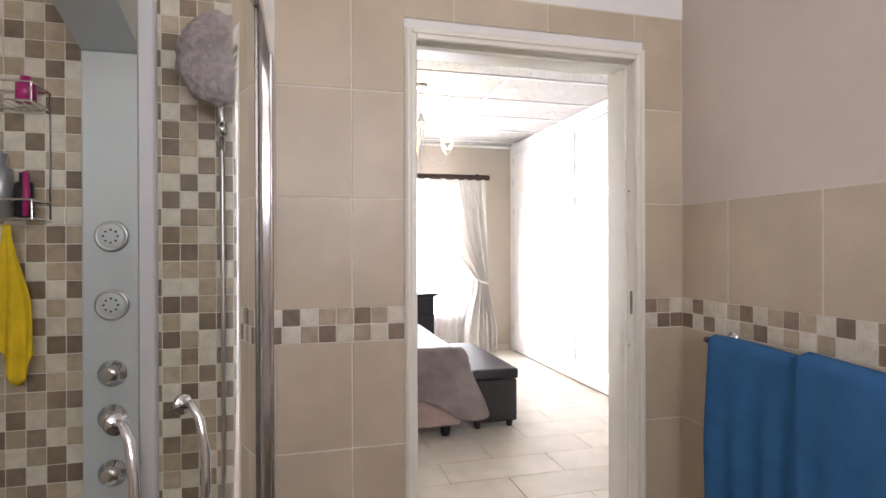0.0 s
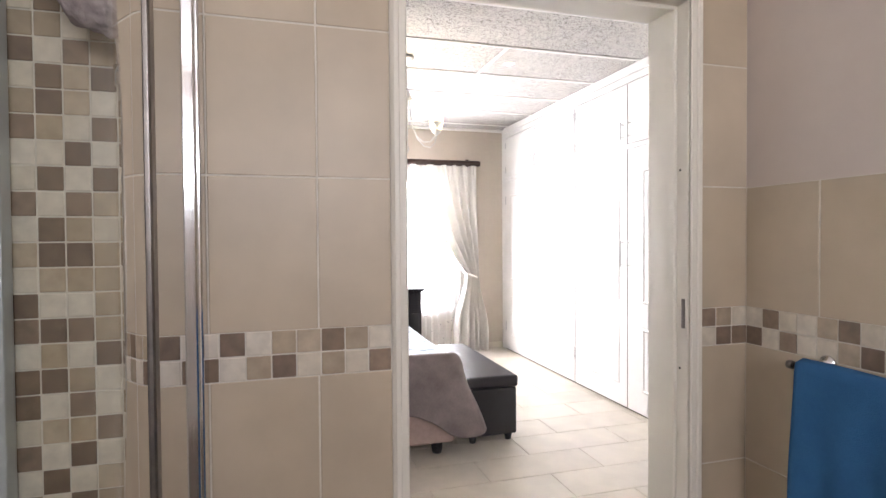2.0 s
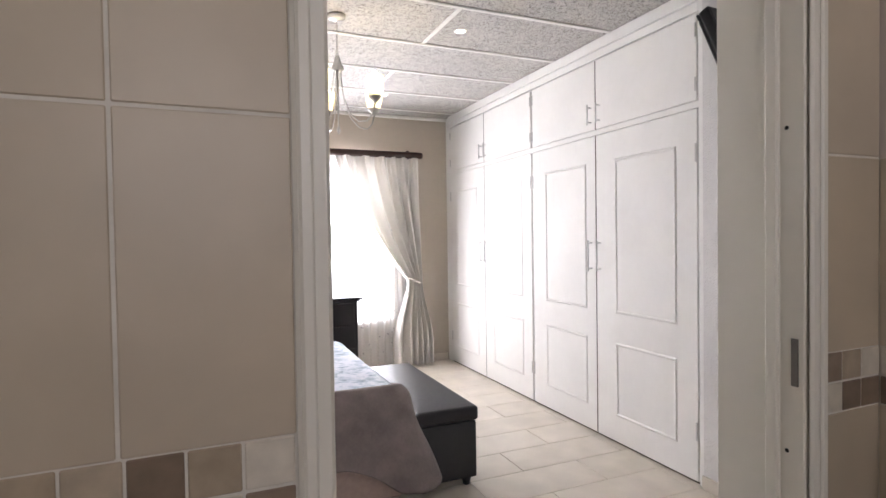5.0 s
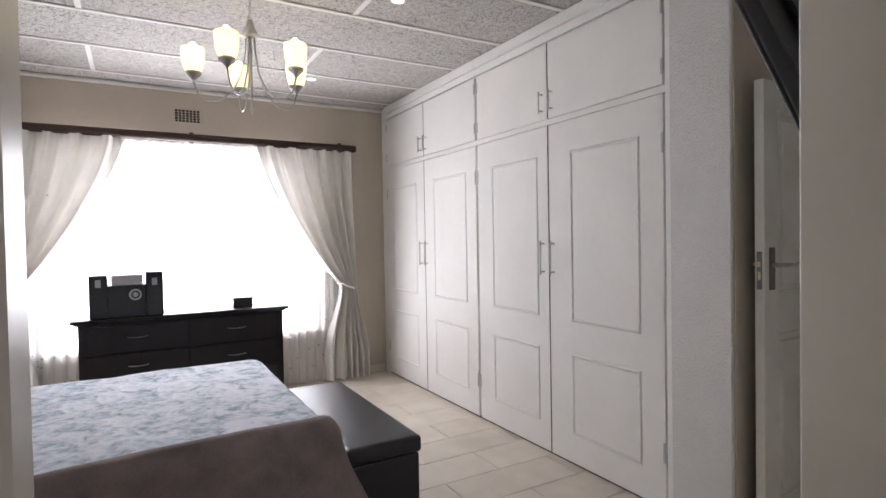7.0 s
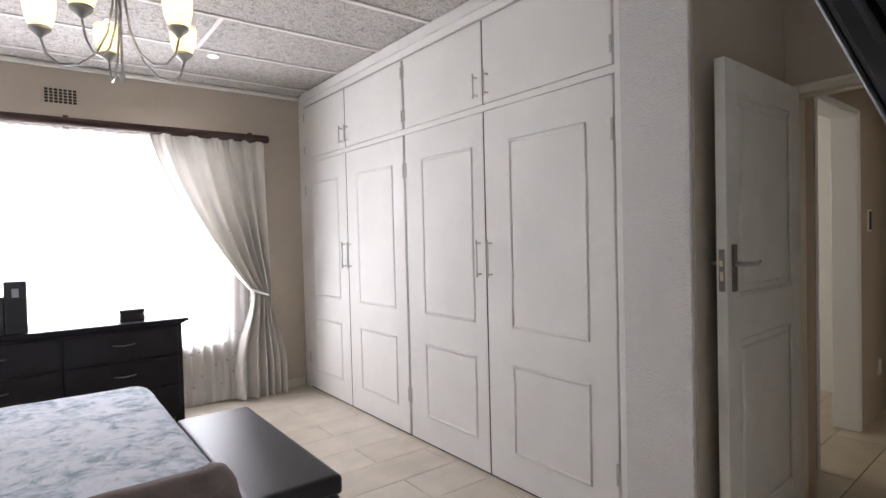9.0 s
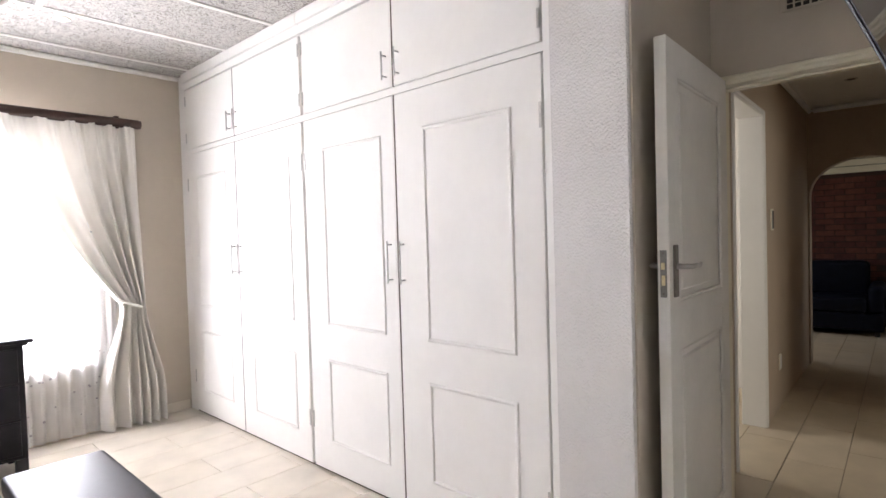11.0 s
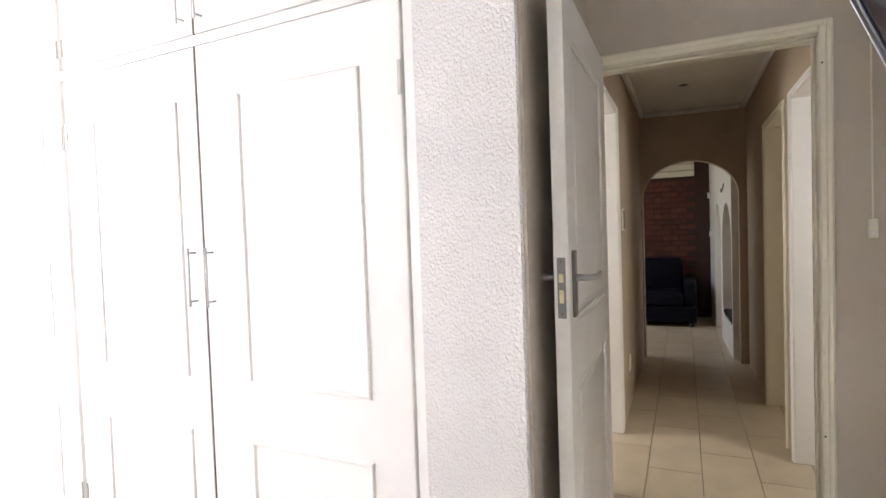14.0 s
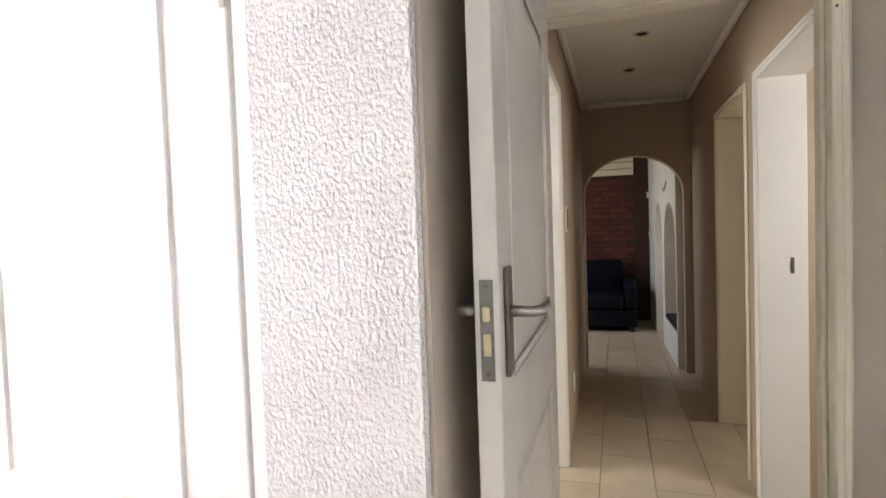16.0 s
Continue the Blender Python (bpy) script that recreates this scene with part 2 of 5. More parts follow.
def shade_glass():
    """Cream frosted glass that passes the bulb's light."""
    m = bpy.data.materials.new("cream_frosted_glass")
    m.use_nodes = True
    t = m.node_tree
    t.nodes.clear()
    out = t.nodes.new("ShaderNodeOutputMaterial")
    tl = t.nodes.new("ShaderNodeBsdfTranslucent")
    tl.inputs[0].default_value = (0.95, 0.92, 0.80, 1)
    df = t.nodes.new("ShaderNodeBsdfPrincipled")
    df.inputs["Base Color"].default_value = (0.89, 0.86, 0.76, 1)
    df.inputs["Roughness"].default_value = 0.25
    mx = t.nodes.new("ShaderNodeMixShader")
    mx.inputs[0].default_value = 0.55
    t.links.new(df.outputs[0], mx.inputs[1])
    t.links.new(tl.outputs[0], mx.inputs[2])
    t.links.new(mx.outputs[0], out.inputs[0])
    return m


M["shade"] = shade_glass()


def stipple():
    """Rough-cast textured plaster: worm-like raised dabs."""
    m = mat("stippled_plaster", (0.675, 0.65, 0.625), 0.6, var=0.05, scale=4)
    t = m.node_tree
    b = t.nodes["Principled BSDF"]
    co = t.nodes.new("ShaderNodeTexCoord")
    mp = t.nodes.new("ShaderNodeMapping")
    mp.inputs["Scale"].default_value = (1, 1.1, 0.85)
    t.links.new(co.outputs["Object"], mp.inputs[0])
    n = t.nodes.new("ShaderNodeTexNoise")
    n.inputs["Scale"].default_value, n.inputs["Detail"].default_value, n.inputs["Distortion"].default_value = 125, 1.0, 0.1
    t.links.new(mp.outputs[0], n.inputs["Vector"])
    r = t.nodes.new("ShaderNodeMapRange")
    r.inputs["From Min"].default_value, r.inputs["From Max"].default_value = 0.25, 0.78
    t.links.new(n.outputs[0], r.inputs[0])
    bp = t.nodes.new("ShaderNodeBump")
    bp.inputs["Strength"].default_value, bp.inputs["Distance"].default_value = 0.62, 0.0045
    t.links.new(r.outputs[0], bp.inputs["Height"])
    t.links.new(bp.outputs[0], b.inputs["Normal"])
    return m


M["stipple"] = stipple()


def ceiling_board():
    """Straw-textured white ceiling board with dark gaps between the fibres."""
    m = bpy.data.materials.new("fibrous_ceiling_board")
    m.use_nodes = True
    t = m.node_tree
    b = t.nodes["Principled BSDF"]
    b.inputs["Roughness"].default_value = 0.85
    g = t.nodes.new("ShaderNodeNewGeometry")
    n = t.nodes.new("ShaderNodeTexNoise")
    n.inputs["Scale"].default_value, n.inputs["Detail"].default_value, n.inputs["Roughness"].default_value, n.inputs["Distortion"].default_value = 50, 5, 0.78, 1.8
    t.links.new(g.outputs["Position"], n.inputs["Vector"])
    ramp = t.nodes.new("ShaderNodeValToRGB")
    e = ramp.color_ramp.elements
    e[0].color, e[0].position = (0.07, 0.06, 0.05, 1), 0.41
    e[1].color, e[1].position = (0.54, 0.515, 0.48, 1), 0.51
    t.links.new(n.outputs[0], ramp.inputs[0])
    big = t.nodes.new("ShaderNodeTexNoise")
    big.inputs["Scale"].default_value, big.inputs["Detail"].default_value = 4, 3
    t.links.new(g.outputs["Position"], big.inputs["Vector"])
    mr = t.nodes.new("ShaderNodeMapRange")
    mr.inputs["From Min"].default_value, mr.inputs["From Max"].default_value = 0.35, 0.65
    mr.inputs["To Min"].default_value, mr.inputs["To Max"].default_value = 0.0, 0.25
    t.links.new(big.outputs[0], mr.inputs[0])
    mx = t.nodes.new("ShaderNodeMix")
    mx.data_type = "RGBA"
    t.links.new(mr.outputs[0], mx.inputs[0])
    t.links.new(ramp.outputs[0], mx.inputs[6])
    mx.inputs[7].default_value = (0.49, 0.465, 0.435, 1)
    t.links.new(mx.outputs[2], b.inputs["Base Color"])
    bp = t.nodes.new("ShaderNodeBump")
    bp.inputs["Strength"].default_value, bp.inputs["Distance"].default_value = 0.6, 0.004
    t.links.new(n.outputs[0], bp.inputs["Height"])
    t.links.new(bp.outputs[0], b.inputs["Normal"])
    return m


M["board"] = ceiling_board()


def quilt_mat():
    """White quilt printed with blue-grey flowers."""
    m = bpy.data.materials.new("floral_quilt_cloth")
    m.use_nodes = True
    t = m.node_tree
    b = t.nodes["Principled BSDF"]
    b.inputs["Roughness"].default_value = 0.9
    b.inputs["Specular IOR Level"].default_value = 0.15
    g = t.nodes.new("ShaderNodeTexCoord")
    n = t.nodes.new("ShaderNodeTexNoise")
    n.inputs["Scale"].default_value, n.inputs["Detail"].default_value, n.inputs["Roughness"].default_value, n.inputs["Distortion"].default_value = 9, 7, 0.66, 0.9
    t.links.new(g.outputs["Object"], n.inputs["Vector"])
    wob = t.nodes.new("ShaderNodeVectorMath")
    wob.operation = "MULTIPLY_ADD"
    wob.inputs[1].default_value = (0.12, 0.12, 0.0)
    t.links.new(n.outputs["Color"], wob.inputs[0])
    t.links.new(g.outputs["Object"], wob.inputs[2])
    petals = t.nodes.new("ShaderNodeTexVoronoi")
    petals.inputs["Scale"].default_value = 30
    t.links.new(wob.outputs[0], petals.inputs["Vector"])
    s = t.nodes.new("ShaderNodeMath")
    s.operation = "MULTIPLY_ADD"
    s.inputs[1].default_value = 0.16
    t.links.new(petals.outputs["Distance"], s.inputs[0])
    t.links.new(n.outputs[0], s.inputs[2])
    ramp = t.nodes.new("ShaderNodeValToRGB")
    e = ramp.color_ramp.elements
    e[0].color, e[0].position = (0.34, 0.43, 0.51, 1), 0.43
    e[1].color, e[1].position = (0.82, 0.85, 0.93, 1), 0.64
    e.new(0.54).color = (0.62, 0.69, 0.78, 1)
    t.links.new(s.outputs[0], ramp.inputs[0])
    t.links.new(ramp.outputs[0], b.inputs["Base Color"])
    q = t.nodes.new("ShaderNodeTexVoronoi")
    q.inputs["Scale"].default_value = 16
    t.links.new(wob.outputs[0], q.inputs["Vector"])
    bp = t.nodes.new("ShaderNodeBump")
    bp.inputs["Strength"].default_value, bp.inputs["Distance"].default_value = 0.7, 0.012
    t.links.new(q.outputs["Distance"], bp.inputs["Height"])
    t.links.new(bp.outputs[0], b.inputs["Normal"])
    return m


M["quilt"] = quilt_mat()


# ---- building helpers ----
def box(bm, x0, x1, y0, y1, z0, z1, bevel=0.0, seg=1):
    vs = [bm.verts.new((x, y, z)) for z in (z0, z1) for y in (y0, y1) for x in (x0, x1)]
    fs = [bm.faces.new([vs[i] for i in f]) for f in ((0, 2, 3, 1), (4, 5, 7, 6), (0, 1, 5, 4), (2, 6, 7, 3), (0, 4, 6, 2), (1, 3, 7, 5))]
    if bevel:
        es = list({e for f in fs for e in f.edges})
        bmesh.ops.bevel(bm, geom=es, offset=bevel, segments=seg, affect="EDGES", profile=0.6)
    return bm


def boxes(*rows, bevel=0.0):
    bm = bmesh.new()
    for r in rows:
        box(bm, *r, bevel=bevel)
    return bm


def mesh_of(name, bm, material, smooth=False):
    me = bpy.data.meshes.new(name)
    bm.to_mesh(me)
    bm.free()
    if smooth:
        for p in me.polygons:
            p.use_smooth = True
    me.materials.append(material)
    return me


def part(name, bm, material, parent, label="", smooth=False):
    ob = new(name, mesh_of(name, bm, material, smooth))
    ob.parent = parent
    if label:
        tagged(ob, label)
    return ob


def setting(name, bm, material, label, category="wall", smooth=False):
    ob = new(name, mesh_of(name, bm, material, smooth))
    return tagged(ob, label, category, kind="structure")


def thing(name, at, label, category, group=""):
    ob = new(name)
    ob.empty_display_size = 0.1
    ob.location = at
    return tagged(ob, label, category, group)


def tube(bm, pts, r, sides=10, caps=True):
    """A round bar along the points; r: one radius or one for each point."""
    pts = [Vector(p) for p in pts]
    rs = r if isinstance(r, (list, tuple)) else [r] * len(pts)
    rings, up = [], None
    for i, p in enumerate(pts):
        d = (pts[min(i + 1, len(pts) - 1)] - pts[max(i - 1, 0)]).normalized()
        if up is None:
            up = d.orthogonal().normalized()
        up = (up - d * up.dot(d)).normalized()
        side = d.cross(up)
        rings.append([bm.verts.new(p + rs[i] * (math.cos(a) * up + math.sin(a) * side)) for a in (2 * math.pi * k / sides for k in range(sides))])
    for a, b in zip(rings, rings[1:]):
        for k in range(sides):
            bm.faces.new((a[k], a[(k + 1) % sides], b[(k + 1) % sides], b[k]))
    if caps:
        bm.faces.new(rings[0][::-1])
        bm.faces.new(rings[-1])
    return bm


def lathe(bm, profile, at=(0, 0, 0), sides=20):
    """Turned shape round z from (radius, height) pairs."""
    rings = []
    for r, z in profile:
        rings.append([bm.verts.new((at[0] + r * math.cos(a), at[1] + r * math.sin(a), at[2] + z)) for a in (2 * math.pi * k / sides for k in range(sides))])
    for a, b in zip(rings, rings[1:]):
        for k in range(sides):
            bm.faces.new((a[k], a[(k + 1) % sides], b[(k + 1) % sides], b[k]))
    return bm


def sheet(bm, nu, nv, f):
    """A grid of points f(u, v), u and v from 0 to 1."""
    g = [[bm.verts.new(f(i / nu, j / nv)) for j in range(nv + 1)] for i in range(nu + 1)]
    for i in range(nu):
        for j in range(nv):
            bm.faces.new((g[i][j], g[i + 1][j], g[i + 1][j + 1], g[i][j + 1]))
    return bm


def smooth_step(a, b, t):
    t = min(1, max(0, (t - a) / (b - a)))
    return t * t * (3 - 2 * t)


# ---- structure ----
Y_B, Y_R = 1.876, 2.05          # bathroom and bedroom faces of the dividing wall
X_W, X_FACE, X_D = -0.75, 2.80, 3.65
CEIL, Y_N = 2.683, 6.815
BATH_X0, BATH_X1, BATH_Y0 = -0.86, 1.546, -1.25

# outside
setting("ground", boxes((-400, 400, -400, 400, -0.6, -0.3)), M["soil"], "dry garden ground outside the house", "ground")

# floors
setting("floor_bedroom", boxes((X_W - 0.15, X_D + 0.15, Y_R - 0.18, Y_N + 0.2, -0.2, -0.008)), M["floor_grout"], "beige tiled bedroom floor with dark joints", "floor")
setting("floor_bathroom", boxes((BATH_X0 - 0.15, BATH_X1 + 0.15, BATH_Y0 - 0.15, Y_R - 0.18, -0.2, -0.001)), M["bath_floor"], "bathroom floor, set dark to cut bounced light", "floor")
setting("floor_passage", boxes((X_D + 0.12, 12.0, -0.6, 5.8, -0.2, -0.0075)), M["floor_grout"], "beige tiled passage floor with dark joints", "floor")

# dividing wall between bathroom and bedroom, with the doorway through it
OL, OR, OT = 0.499, 1.347, 2.052
# bedroom face is unseen; set white to bounce light into the door recess
setting("wall_divide", boxes(
    (BATH_X0 - 0.12, OL, Y_B, Y_R, 0, 2.9), (OR, X_D, Y_B, Y_R, 0, 2.9), (OL, OR, Y_B, Y_R, OT, 2.9)), M["white_wall"],
    "plastered wall between bathroom and bedroom, set white to bounce light", "wall")
setting("wall_bath_west", boxes((BATH_X0 - 0.12, BATH_X0, BATH_Y0 - 0.12, Y_B, 0, 2.6)), M["bath_paint"], "painted bathroom wall behind the shower", "wall")
setting("wall_bath_east", boxes((BATH_X1, BATH_X1 + 0.12, BATH_Y0 - 0.12, Y_B, 0, 2.6)), M["bath_paint"], "bathroom wall, painted taupe above beige tiles", "wall")
setting("wall_bath_south", boxes(
    (BATH_X0, -0.2, BATH_Y0 - 0.12, BATH_Y0, 0, 2.6), (0.9, BATH_X1, BATH_Y0 - 0.12, BATH_Y0, 0, 2.6),
    (-0.2, 0.9, BATH_Y0 - 0.12, BATH_Y0, 0, 1.6), (-0.2, 0.9, BATH_Y0 - 0.12, BATH_Y0, 2.3, 2.6)), M["bath_paint"], "painted bathroom wall with a window", "wall")
setting("ceiling_bathroom", boxes((BATH_X0 - 0.12, BATH_X1 + 0.12, BATH_Y0 - 0.12, Y_B, 2.6, 2.7)), M["ceiling_white"], "white bathroom ceiling", "ceiling")
setting("bath_plaster_band", boxes((0.03, BATH_X1, Y_B - 0.004, Y_B - 0.0005, 2.215, 2.6)), M["white_wall"], "white plaster above the bathroom tiles", "trim")

# bedroom shell
WX0, WX1, WZ0, WZ1 = -0.08, 2.08, 0.52, 2.14
setting("wall_north", boxes(
    (X_W, WX0, Y_N, Y_N + 0.2, 0, 2.9), (WX1, 3.5, Y_N, Y_N + 0.2, 0, 2.9), (WX0, WX1, Y_N, Y_N + 0.2, 0, WZ0), (WX0, WX1, Y_N, Y_N + 0.2, WZ1, 2.9)),
    M["plaster"], "grey-beige plastered wall with a wide window", "wall")
# unseen wall, white as one more reflector for the bedroom
setting("wall_west", boxes((X_W - 0.15, X_W, Y_R, Y_N + 0.2, 0, 2.9)), M["white_wall"], "plastered wall behind the bed, set white to bounce light", "wall")
setting("wall_behind_wardrobe", boxes((3.42, 3.5, 3.4, Y_N, 0, 2.9)), M["plaster"], "plain wall behind the built-in wardrobe", "wall")
bm = bmesh.new()
box(bm, 2.785, X_D, 3.058, 3.364, 0, 2.9, bevel=0.006)
setting("wall_pier", bm, M["stipple"], "pale stippled plaster pier between wardrobe and passage door", "wall")

# wall with the passage door
PY0, PY1, PT = 2.280, 3.030, 1.997
setting("wall_east", boxes((X_D, X_D + 0.15, Y_B, PY0, 0, 2.9), (X_D, X_D + 0.15, PY1, 3.4, 0, 2.9), (X_D, X_D + 0.15, PY0, PY1, PT, 2.9)),
        M["plaster"], "grey-beige plastered wall with the door to the passage", "wall")
setting("wall_recess_lining", boxes((2.795, X_D, 3.050, 3.0575, 0, CEIL)), M["plaster"], "grey-beige plaster on the side of the door recess", "wall")

# ceiling boards with raised cover strips, one mesh for the boards and one for the strips
# passage and its rooms, turned a little to fit the camera's view
setting("ceiling", boxes((X_W, X_D, Y_R, Y_N, CEIL, CEIL + 0.06)), M["board"], "fibrous white ceiling board with grey flecks", "ceiling")
bm = bmesh.new()
STRIP_Y = [2.19, 2.82, 3.45, 4.07, 4.70, 5.31, 5.93, 6.55]
for y in STRIP_Y:
    box(bm, X_W, 2.80 if y > 3.0 else X_D, y - 0.016, y + 0.016, CEIL - 0.008, CEIL - 0.0005, bevel=0.003)
for k in range(len(STRIP_Y) - 1):
    for x in ((1.72,) if k % 2 else (0.33,)):
        box(bm, x - 0.016, x + 0.016, STRIP_Y[k] + 0.018, STRIP_Y[k + 1] - 0.018, CEIL - 0.008, CEIL - 0.0005, bevel=0.003)
setting("ceiling_strips", bm, M["ceiling_white"], "white cover strips over the ceiling board joints", "trim")
bm = bmesh.new()
box(bm, X_W + 0.001, 2.80, Y_N - 0.03, Y_N - 0.001, CEIL - 0.035, CEIL - 0.001, bevel=0.008)
setting("cornice", bm, M["ceiling_white"], "narrow white ceiling cornice", "trim")
setting("baseboard", boxes((X_W, 2.79, Y_N - 0.012, Y_N - 0.0005, 0.001, 0.075), (OR + 0.06, X_D - 0.001, Y_R + 0.0005, Y_R + 0.012, 0.001, 0.075),
                           (2.772, 2.784, 3.053, 3.363, 0.001, 0.075), bevel=0.002), M["floor_tile"], "beige tile skirting", "trim")

# passage shell
PN, PS, PC = 3.155, 2.222, 2.45
NX0, NX1 = 4.28, 5.10
setting("wall_passage_north", boxes((X_D + 0.11, NX0, PN, PN + 0.14, 0, 2.9), (NX1, 7.24, PN, PN + 0.14, 0, 2.9), (NX0, NX1, PN, PN + 0.14, 2.09, 2.9)),
        M["passage"], "tan painted passage wall with a doorway", "wall")
S1, S2, S3, S4 = 4.02, 4.95, 5.17, 6.00
setting("wall_passage_south", boxes((X_D + 0.11, S1, PS - 0.20, PS, 0, 2.9), (S2, S3, PS - 0.20, PS, 0, 2.9), (S4, 7.24, PS - 0.20, PS, 0, 2.9),
        (S1, S2, PS - 0.20, PS, 2.03, 2.9), (S3, S4, PS - 0.20, PS, 2.03, 2.9)), M["passage"], "tan painted passage wall with two doorways", "wall")
setting("ceiling_passage", boxes((X_D + 0.11, 7.24, PS, PN, PC, PC + 0.05)), M["ceiling_white"], "plain white passage ceiling", "ceiling")
bm = bmesh.new()
box(bm, X_D + 0.16, 7.23, PN - 0.045, PN - 0.001, PC - 0.045, PC - 0.001, bevel=0.015)
box(bm, X_D + 0.16, 7.23, PS + 0.001, PS + 0.045, PC - 0.045, PC - 0.001, bevel=0.015)
box(bm, 7.19, 7.239, PS + 0.046, PN - 0.046, PC - 0.045, PC - 0.001, bevel=0.015)
setting("cornice_passage", bm, M["ceiling_white"], "white passage cornice", "trim")


def arch_wall(name, axis0, axis1, a0, a1, o0, o1, spring, apex, top, along, mtl, label, sill=0.0, n=20):
    """A wall slab with a round-headed opening; along 'y' for a wall facing x, 'x' for one facing y."""
    bm = bmesh.new()
    mid, half, rise = (o0 + o1) / 2, (o1 - o0) / 2, apex - spring
    arc = [(mid + half * math.cos(math.pi * k / n), spring + rise * math.sin(math.pi * k / n)) for k in range(n + 1)]

    def put(p, d):
        return (d, p[0], p[1]) if along == "y" else (p[0], d, p[1])
    quads = [[(a0, 0), (o0, 0), (o0, spring), (a0, spring)], [(o1, 0), (a1, 0), (a1, spring), (o1, spring)]]
    if sill:
        quads.append([(o0, 0), (o1, 0), (o1, sill), (o0, sill)])
    quads.append([(a0, spring), (o0, spring), (o0, top), (a0, top)])
    quads.append([(o1, spring), (a1, spring), (a1, top), (o1, top)])
    for p, q in zip(arc, arc[1:]):
        quads.append([q, p, (p[0], top), (q[0], top)])
    for d in (axis0, axis1):
        for q in quads:
            bm.faces.new([bm.verts.new(put(p, d)) for p in q])
    for e in (a0, a1):
        bm.faces.new([bm.verts.new(put((e, z), d)) for z, d in ((0, axis0), (0, axis1), (top, axis1), (top, axis0))])
    edge = [(o1, sill), *arc, (o0, sill)]
    if sill:
        edge.append((o1, sill))
    for p, q in zip(edge, edge[1:]):
        bm.faces.new([bm.verts.new(put(p, axis0)), bm.verts.new(put(q, axis0)), bm.verts.new(put(q, axis1)), bm.verts.new(put(p, axis1))])
    bmesh.ops.remove_doubles(bm, verts=bm.verts, dist=0.0005)
    bmesh.ops.recalc_face_normals(bm, faces=bm.faces)
    return setting(name, bm, mtl, label, "wall")


arch_wall("wall_arch", 7.24, 7.38, 1.2, 4.6, 2.290, 3.140, 1.62, 1.96, 2.9, "y", M["passage"], "tan passage end wall with a round arch")
# lounge beyond the arch
LC = 2.3
LS = Matrix.Translation((7.385, 2.345, 0)) @ Matrix.Rotation(radians(1.9), 4, "Z")  # the lounge wall, turned to fit the camera's view
arch_wall("wall_lounge_south", -0.14, 0.0, 0.0, 1.00, 0.05, 0.92, 1.12, 1.55, 2.46, "x", M["white_wall"], "white wall with an arched serving hatch", sill=0.32).matrix_world = LS
arch_wall("wall_lounge_south_far", -0.14, 0.0, 1.00, 2.57, 1.09, 1.84, 1.12, 1.57, 2.46, "x", M["white_wall"], "white wall with an arched opening").matrix_world = LS
setting("wall_brick", boxes((9.96, 10.1, 0.5, 5.6, 0, 2.9)), M["mortar"], "face-brick lounge wall", "wall")
# openings in the next two walls are made up to hold the added lamps
setting("wall_lounge_north", boxes((7.38, 7.65, 4.5, 4.6, 0, 2.9), (8.95, 9.96, 4.5, 4.6, 0, 2.9), (7.65, 8.95, 4.5, 4.6, 0, 0.9), (7.65, 8.95, 4.5, 4.6, 2.1, 2.9)), M["white_wall"], "white lounge wall, opened for an added lamp", "wall")
setting("wall_kitchen", boxes((7.24, 8.05, 0.45, 0.55, 0, 2.9), (9.15, 9.96, 0.45, 0.55, 0, 2.9), (8.05, 9.15, 0.45, 0.55, 0, 1.0), (8.05, 9.15, 0.45, 0.55, 2.0, 2.9), (7.24, 7.38, 0.55, 1.2, 0, 2.9)), M["passage"], "plain wall behind the hatch, opened for an added lamp", "wall")
setting("ceiling_lounge", boxes((7.38, 9.96, 0.55, 4.5, 2.45, 2.5)), M["ceiling_white"], "white boarded lounge ceiling", "ceiling")
bm = bmesh.new()
for z in (2.01, 2.10, 2.19):
    box(bm, 9.90, 9.958, 2.62, 4.49, z, z + 0.082, bevel=0.008)
for x in (8.1, 9.0, 9.88):
    box(bm, x - 0.05, x + 0.05, 0.6, 4.5, 2.28, 2.449, bevel=0.006)
box(bm, 7.38, 9.96, 3.02, 3.08, 2.38, 2.4495, bevel=0.004)
setting("ceiling_beams", bm, M["cream_paint"], "cream painted ceiling beams", "trim")

# side rooms, closed plainly
setting("wall_side_room", boxes((3.95, 4.05, 3.41, 5.7, 0, 2.9), (6.0, 6.1, 3.32, 5.7, 0, 2.9), (4.05, 6.0, 5.6, 5.7, 0, 2.9)), M["white_wall"], "pale walls of the room off the passage", "wall")
setting("ceiling_side_room", boxes((3.95, 6.1, 3.32, 5.7, 2.6, 2.66)), M["ceiling_white"], "white ceiling of the side room", "ceiling")
setting("wall_south_rooms", boxes((3.82, 3.9, -0.5, PS - 0.20, 0, 2.9), (6.5, 6.6, -0.5, PS - 0.20, 0, 2.9), (3.9, 6.5, -0.6, -0.5, 0, 2.9), (5.02, 5.1, -0.5, PS - 0.202, 0, 2.9)),
        M["passage"], "tan walls of the rooms off the passage", "wall")
setting("ceiling_south_rooms", boxes((3.82, 6.6, -0.6, PS - 0.20, 2.6, 2.66)), M["ceiling_white"], "white ceiling of the rooms off the passage", "ceiling")


